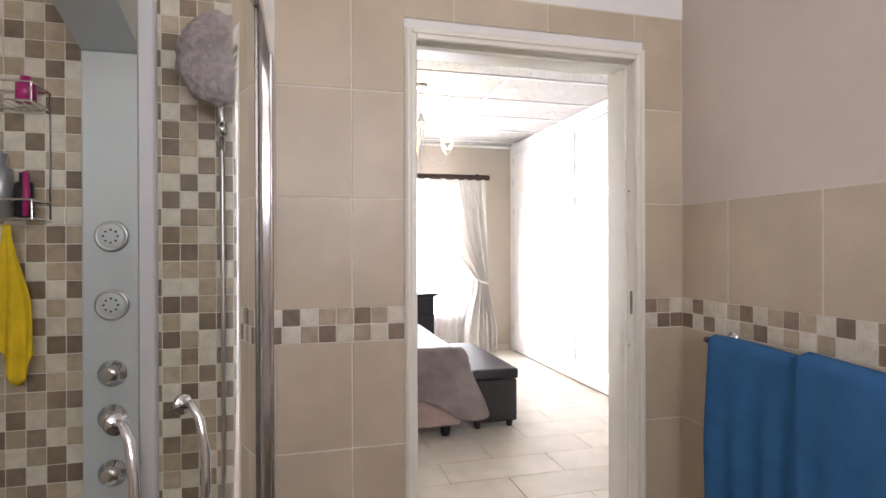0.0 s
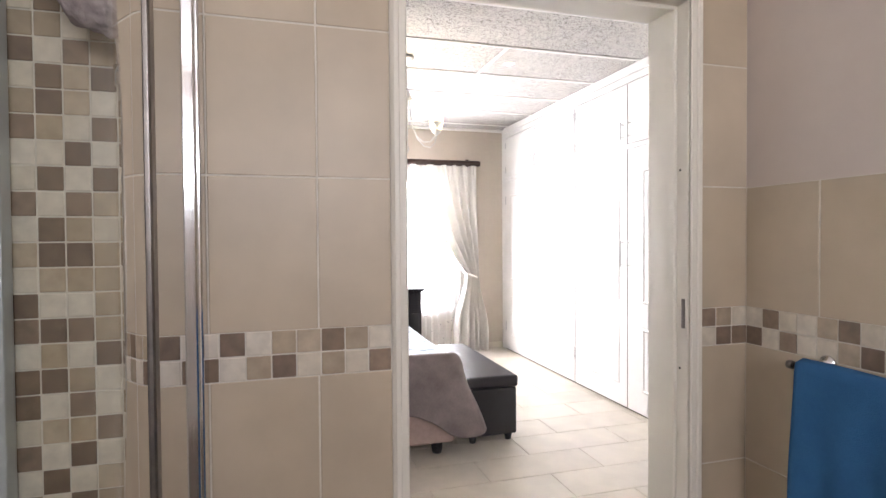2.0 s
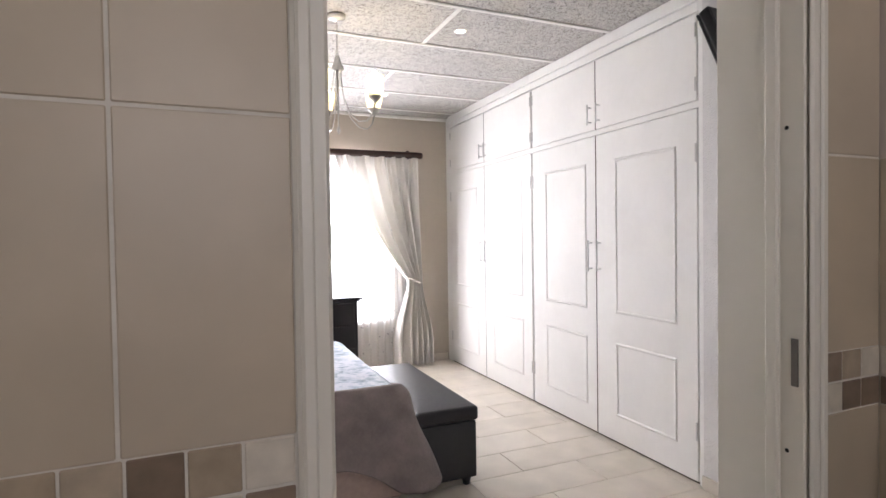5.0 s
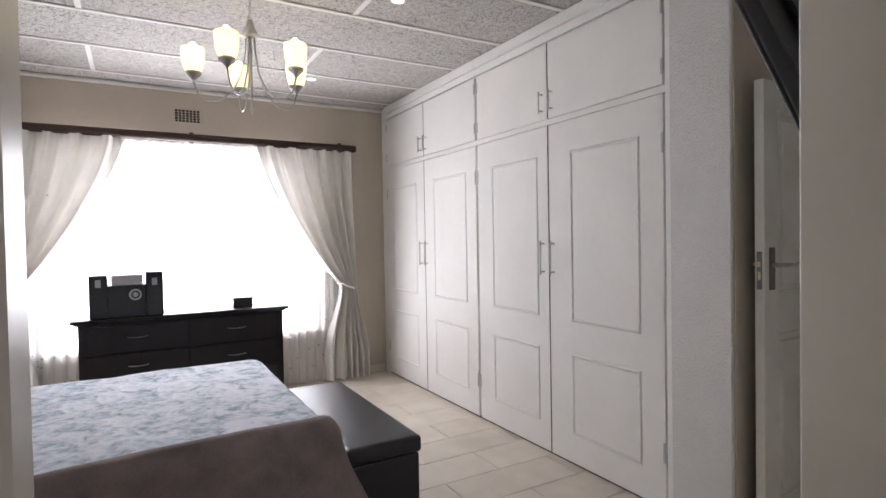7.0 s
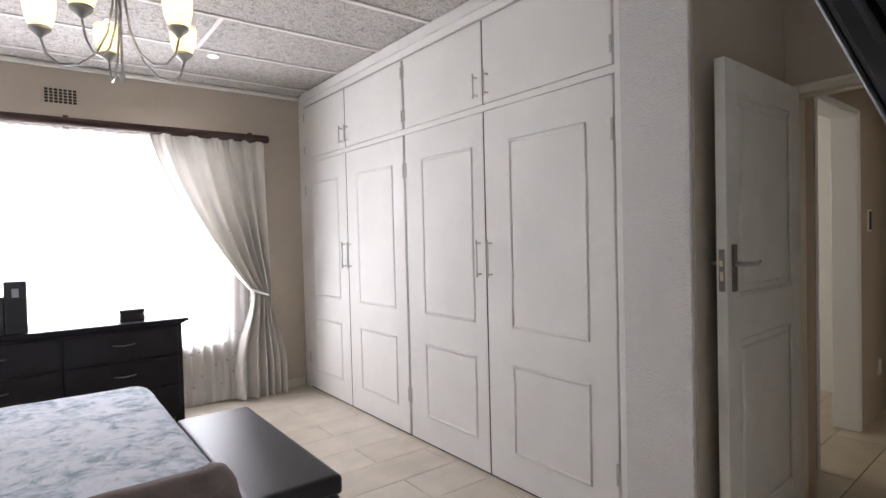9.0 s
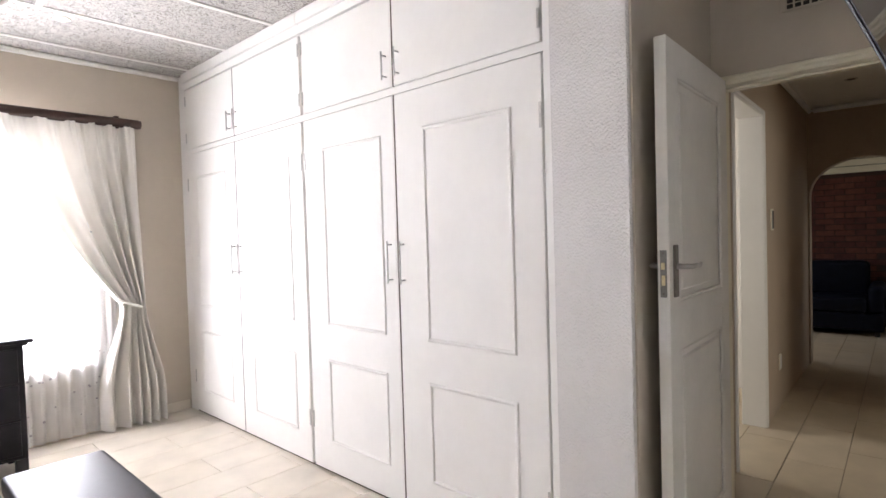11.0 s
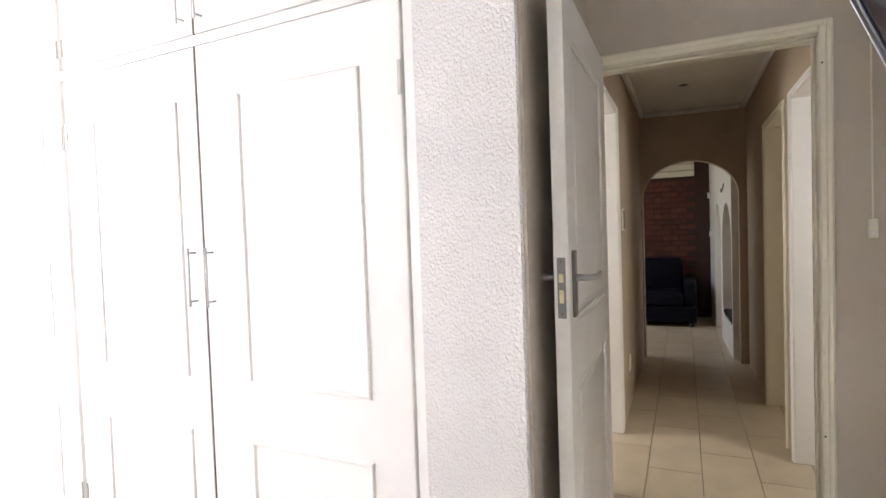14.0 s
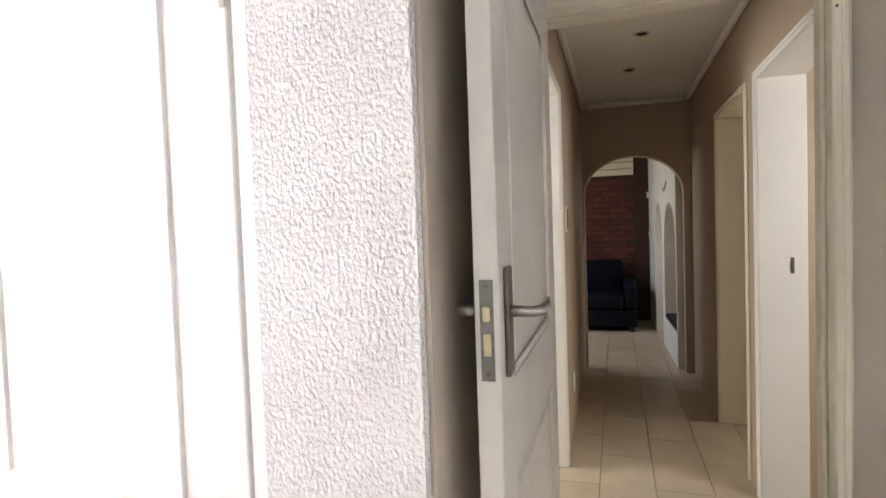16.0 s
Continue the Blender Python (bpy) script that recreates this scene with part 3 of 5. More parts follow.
# ---- door frames ----
def door_frame(name, a0, a1, top, d0, d1, along, face, label, stop=None, mtl="white_paint"):
    """A moulded frame lining an opening from a0 to a1, through the wall from d0 to d1. face: the sides that carry an architrave."""
    root = tagged(new(name), label, "door frame", kind="structure")

    def b(bm, u0, u1, v0, v1, z0, z1, bev=0.003):
        if along == "x":
            box(bm, u0, u1, v0, v1, z0, z1, bevel=bev)
        else:
            box(bm, v0, v1, u0, u1, z0, z1, bevel=bev)
    th = 0.012
    for nm, u0, u1 in (("jamb", a0, a0 + th), ("jamb", a1 - th, a1)):
        bm = bmesh.new()
        b(bm, u0, u1, d0, d1, 0.001, top - th)
        if stop:
            s0, s1 = (u1, u1 + 0.012) if u0 == a0 else (u0 - 0.012, u0)
            b(bm, s0, s1, stop[0], stop[1], 0.001, top - th - 0.012)
        part(nm, bm, M[mtl], root)
    bm = bmesh.new()
    b(bm, a0, a1, d0, d1, top - th, top)
    if stop:
        b(bm, a0 + th, a1 - th, stop[0], stop[1], top - th - 0.012, top - th)
    part("head", bm, M[mtl], root)
    for f, sgn in face:
        w = 0.040
        for u0, u1 in ((a0 - w + 0.012, a0 + 0.012), (a1 - 0.012, a1 + w - 0.012)):
            bm = bmesh.new()
            lo, hi = sorted((f, f + sgn * 0.009))
            b(bm, u0, u1, lo, hi, 0.001, top + w - 0.012, 0.004)
            c0, c1 = (u0 + 0.004, u0 + 0.022) if u0 < a0 else (u1 - 0.022, u1 - 0.004)
            lo, hi = sorted((f + sgn * 0.007, f + sgn * 0.014))
            b(bm, c0, c1, lo, hi, 0.001, top + w - 0.016, 0.004)
            part("architrave", bm, M[mtl], root)
        bm = bmesh.new()
        lo, hi = sorted((f, f + sgn * 0.0085))
        b(bm, a0 + 0.012, a1 - 0.012, lo, hi, top - 0.012, top + w - 0.012, 0.004)
        lo, hi = sorted((f + sgn * 0.007, f + sgn * 0.0135))
        b(bm, a0 - w + 0.036, a1 + w - 0.036, lo, hi, top + w - 0.034, top + w - 0.016, 0.004)
        part("architrave", bm, M[mtl], root)
    return root


f1 = door_frame("door_1_frame", OL, OR, OT, 1.872, Y_R + 0.002, "x", ((1.868, -1),), "white painted frame of the bathroom doorway", stop=(1.915, 1.94), mtl="frame_paint")
for z in (0.28, 1.72, 1.80, 1.94):
    part("hinge", boxes((OL + 0.012, OL + 0.02, 1.948, 1.966, z, z + 0.055), bevel=0.003), M["white_paint"], f1)
part("strike_plate", boxes((OR - 0.0145, OR - 0.011, 1.884, 1.896, 1.10, 1.185)), M["dark_metal"], f1, "dark metal strike plate")
f2 = door_frame("door_2_frame", PY0, PY1, PT, X_D - 0.002, X_D + 0.152, "y", ((X_D, -1),), "cream painted frame of the passage door", stop=(X_D + 0.05, X_D + 0.075), mtl="cream_paint")
part("strike_plate", boxes((X_D - 0.0125, X_D - 0.0088, PY0 - 0.012, PY0 + 0.01, 1.02, 1.22)), M["cream_paint"], f2)
# dark studs stand in for the shade inside screw holes
for y, z in ((PY0 + 0.005, 0.62), (PY0 + 0.004, 1.88), (PY0 - 0.010, 2.0)):
    bm = bmesh.new()
    tube(bm, [(X_D - 0.0125, y, z), (X_D - 0.008, y, z)], 0.003, 8)
    part("screw_hole", bm, M["hole"], f2)
# more dark studs in place of shaded screw holes
for z in (0.98, 1.56):
    bm = bmesh.new()
    tube(bm, [(OR - 0.0125, 1.905, z), (OR - 0.011, 1.905, z)], 0.004, 8)
    part("screw_hole", bm, M["hole"], f1)
door_frame("door_3_frame", NX0, NX1, 2.09, PN - 0.002, PN + 0.142, "x", ((PN, -1),), "white painted frame of the side room doorway", mtl="white_paint")
f4 = door_frame("door_4_frame", S1, S2, 2.03, PS - 0.202, PS + 0.002, "x", ((PS, 1),), "cream painted frame of a room off the passage", mtl="white_paint")
part("strike_plate", boxes((S2 - 0.0145, S2 - 0.011, PS - 0.145, PS - 0.130, 1.10, 1.175)), M["dark_metal"], f4, "dark metal strike plate")
door_frame("door_5_frame", S3, S4, 2.03, PS - 0.202, PS + 0.002, "x", ((PS, 1),), "cream painted frame further along the passage", mtl="cream_paint")

# ---- window ----
win = tagged(new("window_1"), "wide white-framed window behind the curtains", "window", kind="structure")
part("window_frame", boxes((WX0, WX1, Y_N + 0.09, Y_N + 0.13, WZ0, WZ0 + 0.05), (WX0, WX1, Y_N + 0.09, Y_N + 0.13, WZ1 - 0.05, WZ1),
     (WX0, WX0 + 0.05, Y_N + 0.09, Y_N + 0.13, WZ0 + 0.05, WZ1 - 0.05), (WX1 - 0.05, WX1, Y_N + 0.09, Y_N + 0.13, WZ0 + 0.05, WZ1 - 0.05),
     (0.62, 0.66, Y_N + 0.09, Y_N + 0.13, WZ0 + 0.05, WZ1 - 0.05), (1.34, 1.38, Y_N + 0.09, Y_N + 0.13, WZ0 + 0.05, WZ1 - 0.05)), M["white_paint"], win)
part("window_sill", boxes((WX0 - 0.03, WX1 + 0.03, Y_N - 0.03, Y_N + 0.089, WZ0 - 0.03, WZ0 + 0.002), bevel=0.004), M["white_paint"], win)
for x0, x1 in ((WX0 + 0.05, 0.62), (0.66, 1.34), (1.38, WX1 - 0.05)):
    p = part("pane", boxes((x0, x1, Y_N + 0.105, Y_N + 0.109, WZ0 + 0.05, WZ1 - 0.05)), M["pane"], win)
    p.visible_shadow = False
bwin = tagged(new("window_2"), "bathroom window with a white frame", "window", kind="structure")
part("window_frame", boxes((-0.2, 0.9, BATH_Y0 - 0.1, BATH_Y0 - 0.06, 1.60, 1.64), (-0.2, 0.9, BATH_Y0 - 0.1, BATH_Y0 - 0.06, 2.26, 2.30), (-0.2, -0.16, BATH_Y0 - 0.1, BATH_Y0 - 0.06, 1.64, 2.26),
     (0.86, 0.9, BATH_Y0 - 0.1, BATH_Y0 - 0.06, 1.64, 2.26), (0.33, 0.37, BATH_Y0 - 0.1, BATH_Y0 - 0.06, 1.64, 2.26)), M["white_paint"], bwin)


# ---- bedroom things ----
def bar_handle(parent, x, y, z0, z1):
    bm = bmesh.new()
    tube(bm, [(x - 0.032, y, z0), (x - 0.032, y, z1)], 0.0045)
    for z in (z0 + 0.018, z1 - 0.018):
        tube(bm, [(x + 0.001, y, z), (x - 0.032, y, z)], 0.004, 8)
    part("handle", bm, M["steel"], parent, "brushed steel bar handle", True)


def moulding(parent, x, y0, y1, z0, z1):
    """A raised picture-frame bead on a door's face."""
    bm = bmesh.new()
    w = 0.020
    prof = [(0, 0), (0.003, 0.0035), (0.007, 0.006), (0.012, 0.006), (0.016, 0.0035), (w, 0)]
    loops = []
    for inset, h in prof:
        loops.append([bm.verts.new((x - h, yy, zz)) for yy, zz in ((y0 + inset, z0 + inset), (y1 - inset, z0 + inset), (y1 - inset, z1 - inset), (y0 + inset, z1 - inset))])
    for a, b in zip(loops, loops[1:]):
        for k in range(4):
            bm.faces.new((a[k], a[(k + 1) % 4], b[(k + 1) % 4], b[k]))
    bmesh.ops.recalc_face_normals(bm, faces=bm.faces)
    part("panel_moulding", bm, M["white_paint"], parent)


def wardrobe(y0, seam, y1, panels, label):
    root = thing("built_in_wardrobe", (X_FACE, (y0 + y1) / 2, 0), label, "wardrobe", "built-in wardrobes along the wall")
    inv = Matrix.Translation(root.location).inverted()
    made = []
    X = X_FACE
    made.append(part("carcass", boxes((X + 0.022, 3.41, y0, y1, 0.001, 0.04), (X + 0.022, 3.41, y0, y1, 2.056, 2.082), (X + 0.022, 3.41, y0, y1, 2.556, CEIL - 0.012),
                     (X + 0.022, 3.41, y0, y0 + 0.02, 0.04, 2.056), (X + 0.022, 3.41, y1 - 0.02, y1, 0.04, 2.056),
                     (X + 0.022, 3.41, y0, y0 + 0.02, 2.082, 2.556), (X + 0.022, 3.41, y1 - 0.02, y1, 2.082, 2.556)), M["white_paint"], root))
    # two dark strips paint in the shade below the doors and at their seam
    made.append(part("plinth", boxes((X + 0.010, X + 0.0215, y0, y1, 0.001, 0.0135)), M["gap"], root, "dark strip standing in for the shadow under the doors"))
    made.append(part("meeting_strip", boxes((X + 0.0012, X + 0.018, seam - 0.0042, seam + 0.0042, 0.014, 2.046), (X + 0.0012, X + 0.018, seam - 0.0042, seam + 0.0042, 2.089, 2.551)), M["gap"], root, "dark strip standing in for the shadow gap between doors"))
    made.append(part("rail", boxes((X + 0.002, X + 0.0215, y0, y1, 2.0495, 2.0855), bevel=0.001), M["white_paint"], root))
    made.append(part("top_trim", boxes((X - 0.004, X + 0.0215, y0, y1, 2.562, 2.612), (X - 0.022, X + 0.0215, y0, y1, 2.613, CEIL - 0.002), bevel=0.003), M["white_paint"], root))
    for a, b, hy, near, (m0, m1) in ((y0 + 0.012, seam - 0.0045, seam - 0.045, y0 + 0.012, panels[0]), (seam + 0.0045, y1 - 0.012, seam + 0.045, y1 - 0.012, panels[1])):
        bm = bmesh.new()
        box(bm, X, X + 0.020, a, b, 0.014, 2.046, bevel=0.0025)
        d = part("door", bm, M["white_paint"], root)
        moulding(d, X, m0, m1, 0.858, 1.866)
        moulding(d, X, m0, m1, 0.184, 0.666)
        bar_handle(d, X, hy, 1.125, 1.335)
        for z in (0.24, 1.76):
            part("hinge", boxes((X - 0.006, X - 0.0002, near - 0.012 if near > seam else near - 0.001, near + 0.001 if near > seam else near + 0.012, z, z + 0.10), bevel=0.002), M["steel"], d, "small painted steel hinge")
        bm = bmesh.new()
        box(bm, X, X + 0.020, a, b, 2.089, 2.551, bevel=0.0025)
        d = part("upper_door", bm, M["white_paint"], root)
        bar_handle(d, X, hy, 2.125, 2.262)
        for z in (2.14, 2.43):
            part("hinge", boxes((X - 0.006, X - 0.0002, near - 0.012 if near > seam else near - 0.001, near + 0.001 if near > seam else near + 0.012, z, z + 0.075), bevel=0.002), M["steel"], d, "small painted steel hinge")
    for o in root.children:
        o.matrix_parent_inverse = inv
    return root


wardrobe(3.398, 4.250, 5.050, ((3.553, 4.060), (4.352, 4.860)), "white painted built-in wardrobe with panelled doors beside the pier")
wardrobe(5.052, 5.894, 6.70, ((5.203, 5.730), (6.045, 6.545)), "white painted built-in wardrobe with panelled doors near the window")
setting("wardrobe_filler", boxes((X_FACE + 0.004, X_FACE + 0.05, 6.701, Y_N - 0.001, 0.001, CEIL - 0.001), (X_FACE - 0.004, X_FACE + 0.05, 3.365, 3.397, 0.001, CEIL - 0.001), bevel=0.002), M["white_paint"], "white painted strips at the wardrobe's ends", "trim")


def passage_door():
    """The open leaf, standing into the recess."""
    L, H, T = 0.80, 2.005, 0.040
    root = thing("open_door", (X_D - 0.004, 3.030, 0), "cream two-panel door standing open against the recess", "door")
    root.rotation_euler = (0, 0, radians(2.4))
    bm = bmesh.new()
    st, rail_z = 0.115, (0.20, 0.93, 1.10, 1.885)
    rows = [(-L, -L + st, 0.012, H), (-st, 0, 0.012, H)]
    for u0, u1, z0, z1 in rows:
        box(bm, u0, u1, -T, 0, z0, z1, bevel=0.002)
    for z0, z1 in ((0.012, rail_z[0]), (rail_z[1], rail_z[2]), (rail_z[3], H)):
        box(bm, -L + st, -st, -T + 0.0006, -0.0006, z0, z1)
    part("leaf", bm, M["door_paint"], root)
    for z0, z1 in ((rail_z[0], rail_z[1]), (rail_z[2], rail_z[3])):
        bm = bmesh.new()
        box(bm, -L + st, -st, -T + 0.012, -0.012, z0, z1)
        box(bm, -L + st + 0.035, -st - 0.035, -T + 0.004, -0.004, z0 + 0.035, z1 - 0.035, bevel=0.007)
        part("panel", bm, M["door_paint"], root)
        bm = bmesh.new()
        for sgn, y in ((1, -T), (-1, 0)):
            a, b = sorted((y, y + sgn * 0.012))
            for q in ((-L + st, -L + st + 0.014, z0, z1), (-st - 0.014, -st, z0, z1), (-L + st + 0.014, -st - 0.014, z0, z0 + 0.014), (-L + st + 0.014, -st - 0.014, z1 - 0.014, z1)):
                box(bm, q[0], q[1], a + 0.001, b - 0.001, q[2], q[3], bevel=0.004)
        part("bead", bm, M["door_paint"], root)
    bm = bmesh.new()
    box(bm, -L - 0.0025, -L + 0.0005, -T + 0.009, -0.009, 1.125, 1.285, bevel=0.001)
    part("lock_case", bm, M["lock_steel"], root, "worn steel lock face plate")
    bm = bmesh.new()
    box(bm, -L - 0.0105, -L - 0.002, -T + 0.014, -0.014, 1.220, 1.243, bevel=0.002)
    part("latch", bm, M["brass"], root, "brass latch")
    part("deadbolt", boxes((-L - 0.004, -L - 0.002, -T + 0.014, -0.014, 1.165, 1.20), bevel=0.001), M["brass"], root, "brass bolt")
    for z in (1.137, 1.275):
        bm = bmesh.new()
        tube(bm, [(-L - 0.004, -T / 2, z), (-L - 0.002, -T / 2, z)], 0.004, 8)
        part("screw", bm, M["dark_metal"], root)
    for side in (-1, 1):
        y = -T if side < 0 else 0.0
        bm = bmesh.new()
        a, b = sorted((y, y + side * 0.009))
        box(bm, -L + 0.035, -L + 0.072, a, b, 1.122, 1.302, bevel=0.004, seg=2)
        plate = part("handle_plate", bm, M["dark_metal"], root, "dark worn handle plate")
        bm = bmesh.new()
        x0, z0, k = -L + 0.054, 1.228, (0.75 if side > 0 else 1.0)
        tube(bm, [(x0, y + side * 0.006, z0), (x0, y + side * k * 0.045, z0), (x0 + 0.012, y + side * k * 0.056, z0), (x0 + 0.05, y + side * k * 0.058, z0 + 0.001), (x0 + 0.085, y + side * k * 0.057, z0 - 0.004), (x0 + 0.112, y + side * k * 0.055, z0 + 0.006)], [0.010, 0.009, 0.009, 0.008, 0.007, 0.005], 10)
        part("lever", bm, M["steel"], plate, "grey lever handle", True)
    return root


passage_door()


def chandelier(x, y):
    root = thing("chandelier", (x, y, CEIL), "five-arm brushed steel chandelier with lit cream glass shades", "chandelier")
    bm = bmesh.new()
    lathe(bm, [(0.0, -0.035), (0.012, -0.035), (0.022, -0.030), (0.05, -0.022), (0.052, -0.004), (0.048, -0.0005), (0, -0.0005)])
    part("ceiling_rose", bm, M["steel"], root, "", True)
    bm = bmesh.new()
    for k in range(10):
        z = -0.034 - 0.0200 * k
        c, s = (1, 0) if k % 2 else (0, 1)
        tube(bm, [(0.007 * math.cos(a) * c, 0.007 * math.cos(a) * s, z - 0.012 + 0.013 * math.sin(a)) for a in (2 * math.pi * i / 8 for i in range(9))], 0.002, 5, False)
    part("chain", bm, M["steel"], root)
    bm = bmesh.new()
    lathe(bm, [(0.0, -0.235), (0.010, -0.238), (0.016, -0.255), (0.022, -0.278), (0.034, -0.300), (0.037, -0.318), (0.03, -0.326), (0.007, -0.330), (0.005, -0.645), (0.009, -0.660), (0.012, -0.672), (0.006, -0.688), (0.0, -0.70)])
    part("stem", bm, M["steel"], root, "", True)
    to_cam = Vector((-math.sin(radians(9)), -math.cos(radians(9)), 0))
    right = Vector((math.cos(radians(9)), -math.sin(radians(9)), 0))
    bulbs = []
    for k in range(5):
        a = radians(-24 + 72 * k)
        out = right * math.sin(a) + to_cam * math.cos(a)
        prof = [(0.020, -0.315), (0.026, -0.40), (0.045, -0.50), (0.085, -0.585), (0.145, -0.635), (0.205, -0.640), (0.245, -0.605), (0.262, -0.548)]
        bm = bmesh.new()
        tube(bm, [(out.x * r, out.y * r, z) for r, z in prof], 0.0040, 8)
        arm = part("arm", bm, M["steel"], root, "", True)
        c = (out.x * 0.262, out.y * 0.262, 0)
        bm = bmesh.new()
        lathe(bm, [(0, -0.550), (0.008, -0.545), (0.014, -0.537), (0.036, -0.517), (0.038, -0.507), (0.012, -0.503), (0, -0.503)], c)
        part("cup", bm, M["steel"], arm, "", True)
        bm = bmesh.new()
        lathe(bm, [(0.028, -0.512), (0.040, -0.497), (0.050, -0.460), (0.054, -0.410), (0.052, -0.392), (0.049, -0.394), (0.050, -0.410), (0.046, -0.460), (0.036, -0.495), (0.024, -0.509)], c)
        part("shade", bm, M["shade"], arm, "cream frosted glass tulip shade", True)
        bm = bmesh.new()
        lathe(bm, [(0.0, -0.505), (0.012, -0.500), (0.014, -0.455), (0.022, -0.422), (0.023, -0.395), (0.018, -0.376), (0.008, -0.366), (0, -0.364)], c, 14)
        part("bulb", bm, M["bulb"], arm, "lit warm bulb", True)


chandelier(1.085, 4.435)


def downlight(x, y, z, lit=True):
    root = thing("downlight", (x, y, z), "small round recessed downlight" + (", lit" if lit else ", unlit"), "downlight", "recessed downlights")
    bm = bmesh.new()
    lathe(bm, [(0.030, -0.002), (0.034, -0.006), (0.042, -0.006), (0.045, -0.0005)], sides=24)
    part("rim", bm, M["white_paint"] if lit else M["steel"], root, "", True)
    bm = bmesh.new()
    lathe(bm, [(0.0, -0.0045), (0.020, -0.0042), (0.0305, -0.0015)], sides=20)
    part("lens", bm, M["spot"] if lit else M["hole"], root, "", True)


downlight(1.87, 4.40, CEIL)
downlight(1.86, 6.05, CEIL)
downlight(0.33, 4.40, CEIL)
downlight(6.18, 2.75, PC, False)
downlight(5.42, 2.70, PC, False)


def air_vent():
    root = thing("air_vent", (0.995, Y_N, 2.45), "beige wall air vent with a grid of square holes", "vent")
    part("plate", boxes((-0.115, 0.115, -0.006, -0.0005, -0.062, 0.062), bevel=0.002), M["plaster"], root)
    # no openings: near-black blocks on the plate give the holes their shade
    for i in range(7):
        for j in range(5):
            x, z = -0.099 + 0.0285 * i, -0.052 + 0.0215 * j
            part("hole", boxes((x, x + 0.021, -0.0085, -0.0055, z, z + 0.016)), M["hole"], root)


air_vent()
v2 = thing("air_vent", (X_D, 2.66, 2.30), "beige air vent above the passage door", "vent")
part("plate", boxes((-0.006, -0.0005, -0.115, 0.115, -0.062, 0.062), bevel=0.002), M["plaster"], v2)
# holes again as near-black blocks, their inner shade put into the colour
for i in range(7):
    for j in range(5):
        y, z = -0.099 + 0.0285 * i, -0.052 + 0.0215 * j
        part("hole", boxes((-0.0085, -0.0055, y, y + 0.021, z, z + 0.016)), M["hole"], v2)


# curtains, pole
ROD_Z, ROD_Y = 2.245, 6.70
rod = thing("curtain_pole", (1.01, ROD_Y, ROD_Z), "thick dark mahogany curtain pole above the window", "curtain pole")
bm = bmesh.new()
tube(bm, [(-1.46, 0, 0), (-1.44, 0, 0), (1.44, 0, 0), (1.46, 0, 0)], [0.030, 0.034, 0.034, 0.030], 20)
part("pole", bm, M["rod_wood"], rod, "", True)
for x in (-1.3, 0.0, 1.3):
    bm = bmesh.new()
    box(bm, x - 0.016, x + 0.016, 0.0, Y_N - ROD_Y - 0.001, -0.04, 0.0, bevel=0.004)
    box(bm, x - 0.016, x + 0.016, -0.012, 0.03, 0.03, 0.046, bevel=0.003)
    part("bracket", bm, M["rod_wood"], rod)


def curtain(name, side, top_in, top_out, tie_x, tie_z, bot_in, bot_out, label):
    """A gathered curtain swept aside to a tie. side: 1 for the one by the wardrobe."""
    root = thing(name, (0, ROD_Y, 0), label, "curtain", "pair of curtains")
    bm = bmesh.new()
    nf = 5.8

    def f(u, v):
        z = ROD_Z - 0.028 - v * (ROD_Z - 0.045)
        tie = 1 - tie_z / ROD_Z
        if v < tie:
            s = v / tie
            inner = top_in + (tie_x - side * 0.055 - top_in) * (s ** 1.4)
            outer = top_out + (tie_x + side * 0.065 - top_out) * (s ** 3.0) * 0.12
        else:
            s = (v - tie) / (1 - tie)
            k = smooth_step(0, 0.75, s)
            inner = (tie_x - side * 0.055) * (1 - k) + bot_in * k
            o0 = top_out + (tie_x + side * 0.065 - top_out) * 0.12
            outer = o0 * (1 - k) + bot_out * k
        x = inner + (outer - inner) * u
        pinch = math.exp(-((v - tie) / 0.10) ** 2)
        amp = 0.040 * (0.75 + 0.5 * smooth_step(0.02, 0.4, v)) * (1 - 0.45 * pinch)
        ph = 2 * math.pi * nf * u ** 1.15 + 1.1 * math.sin(3 * v + 2 * u) + 1.4 * math.sin(7 * u + 1)
        y = amp * math.sin(ph) + 0.007 * math.sin(2.3 * ph + 4 * v) + 0.010 * math.exp(-v * 12) * math.sin(4.1 * ph - 5 * v) - 0.035 * pinch
        return (x, y - 0.004, max(0.012, z - 0.03 * math.sin(3 * u) * smooth_step(0.8, 1, v)))
    sheet(bm, 132, 60, f)
    part("cloth", bm, M["curtain"], root, "", True)
    bm = bmesh.new()
    pts = [(tie_x + 0.068 * math.cos(a) * 1.1, -0.04 + 0.062 * math.sin(a), tie_z - 0.03 * math.cos(a) * side) for a in (2 * math.pi * i / 20 for i in range(21))]
    tube(bm, pts, 0.010, 8, False)
    part("tie_back", bm, M["curtain"], root, "cloth tie-back", True)


curtain("curtain", 1, 1.545, 2.44, 2.33, 0.92, 2.13, 2.56, "cream curtain gathered to a tie-back beside the wardrobe")
curtain("curtain", -1, 0.515, -0.42, -0.31, 0.92, -0.08, -0.54, "cream curtain gathered to a tie-back on the bed's side")

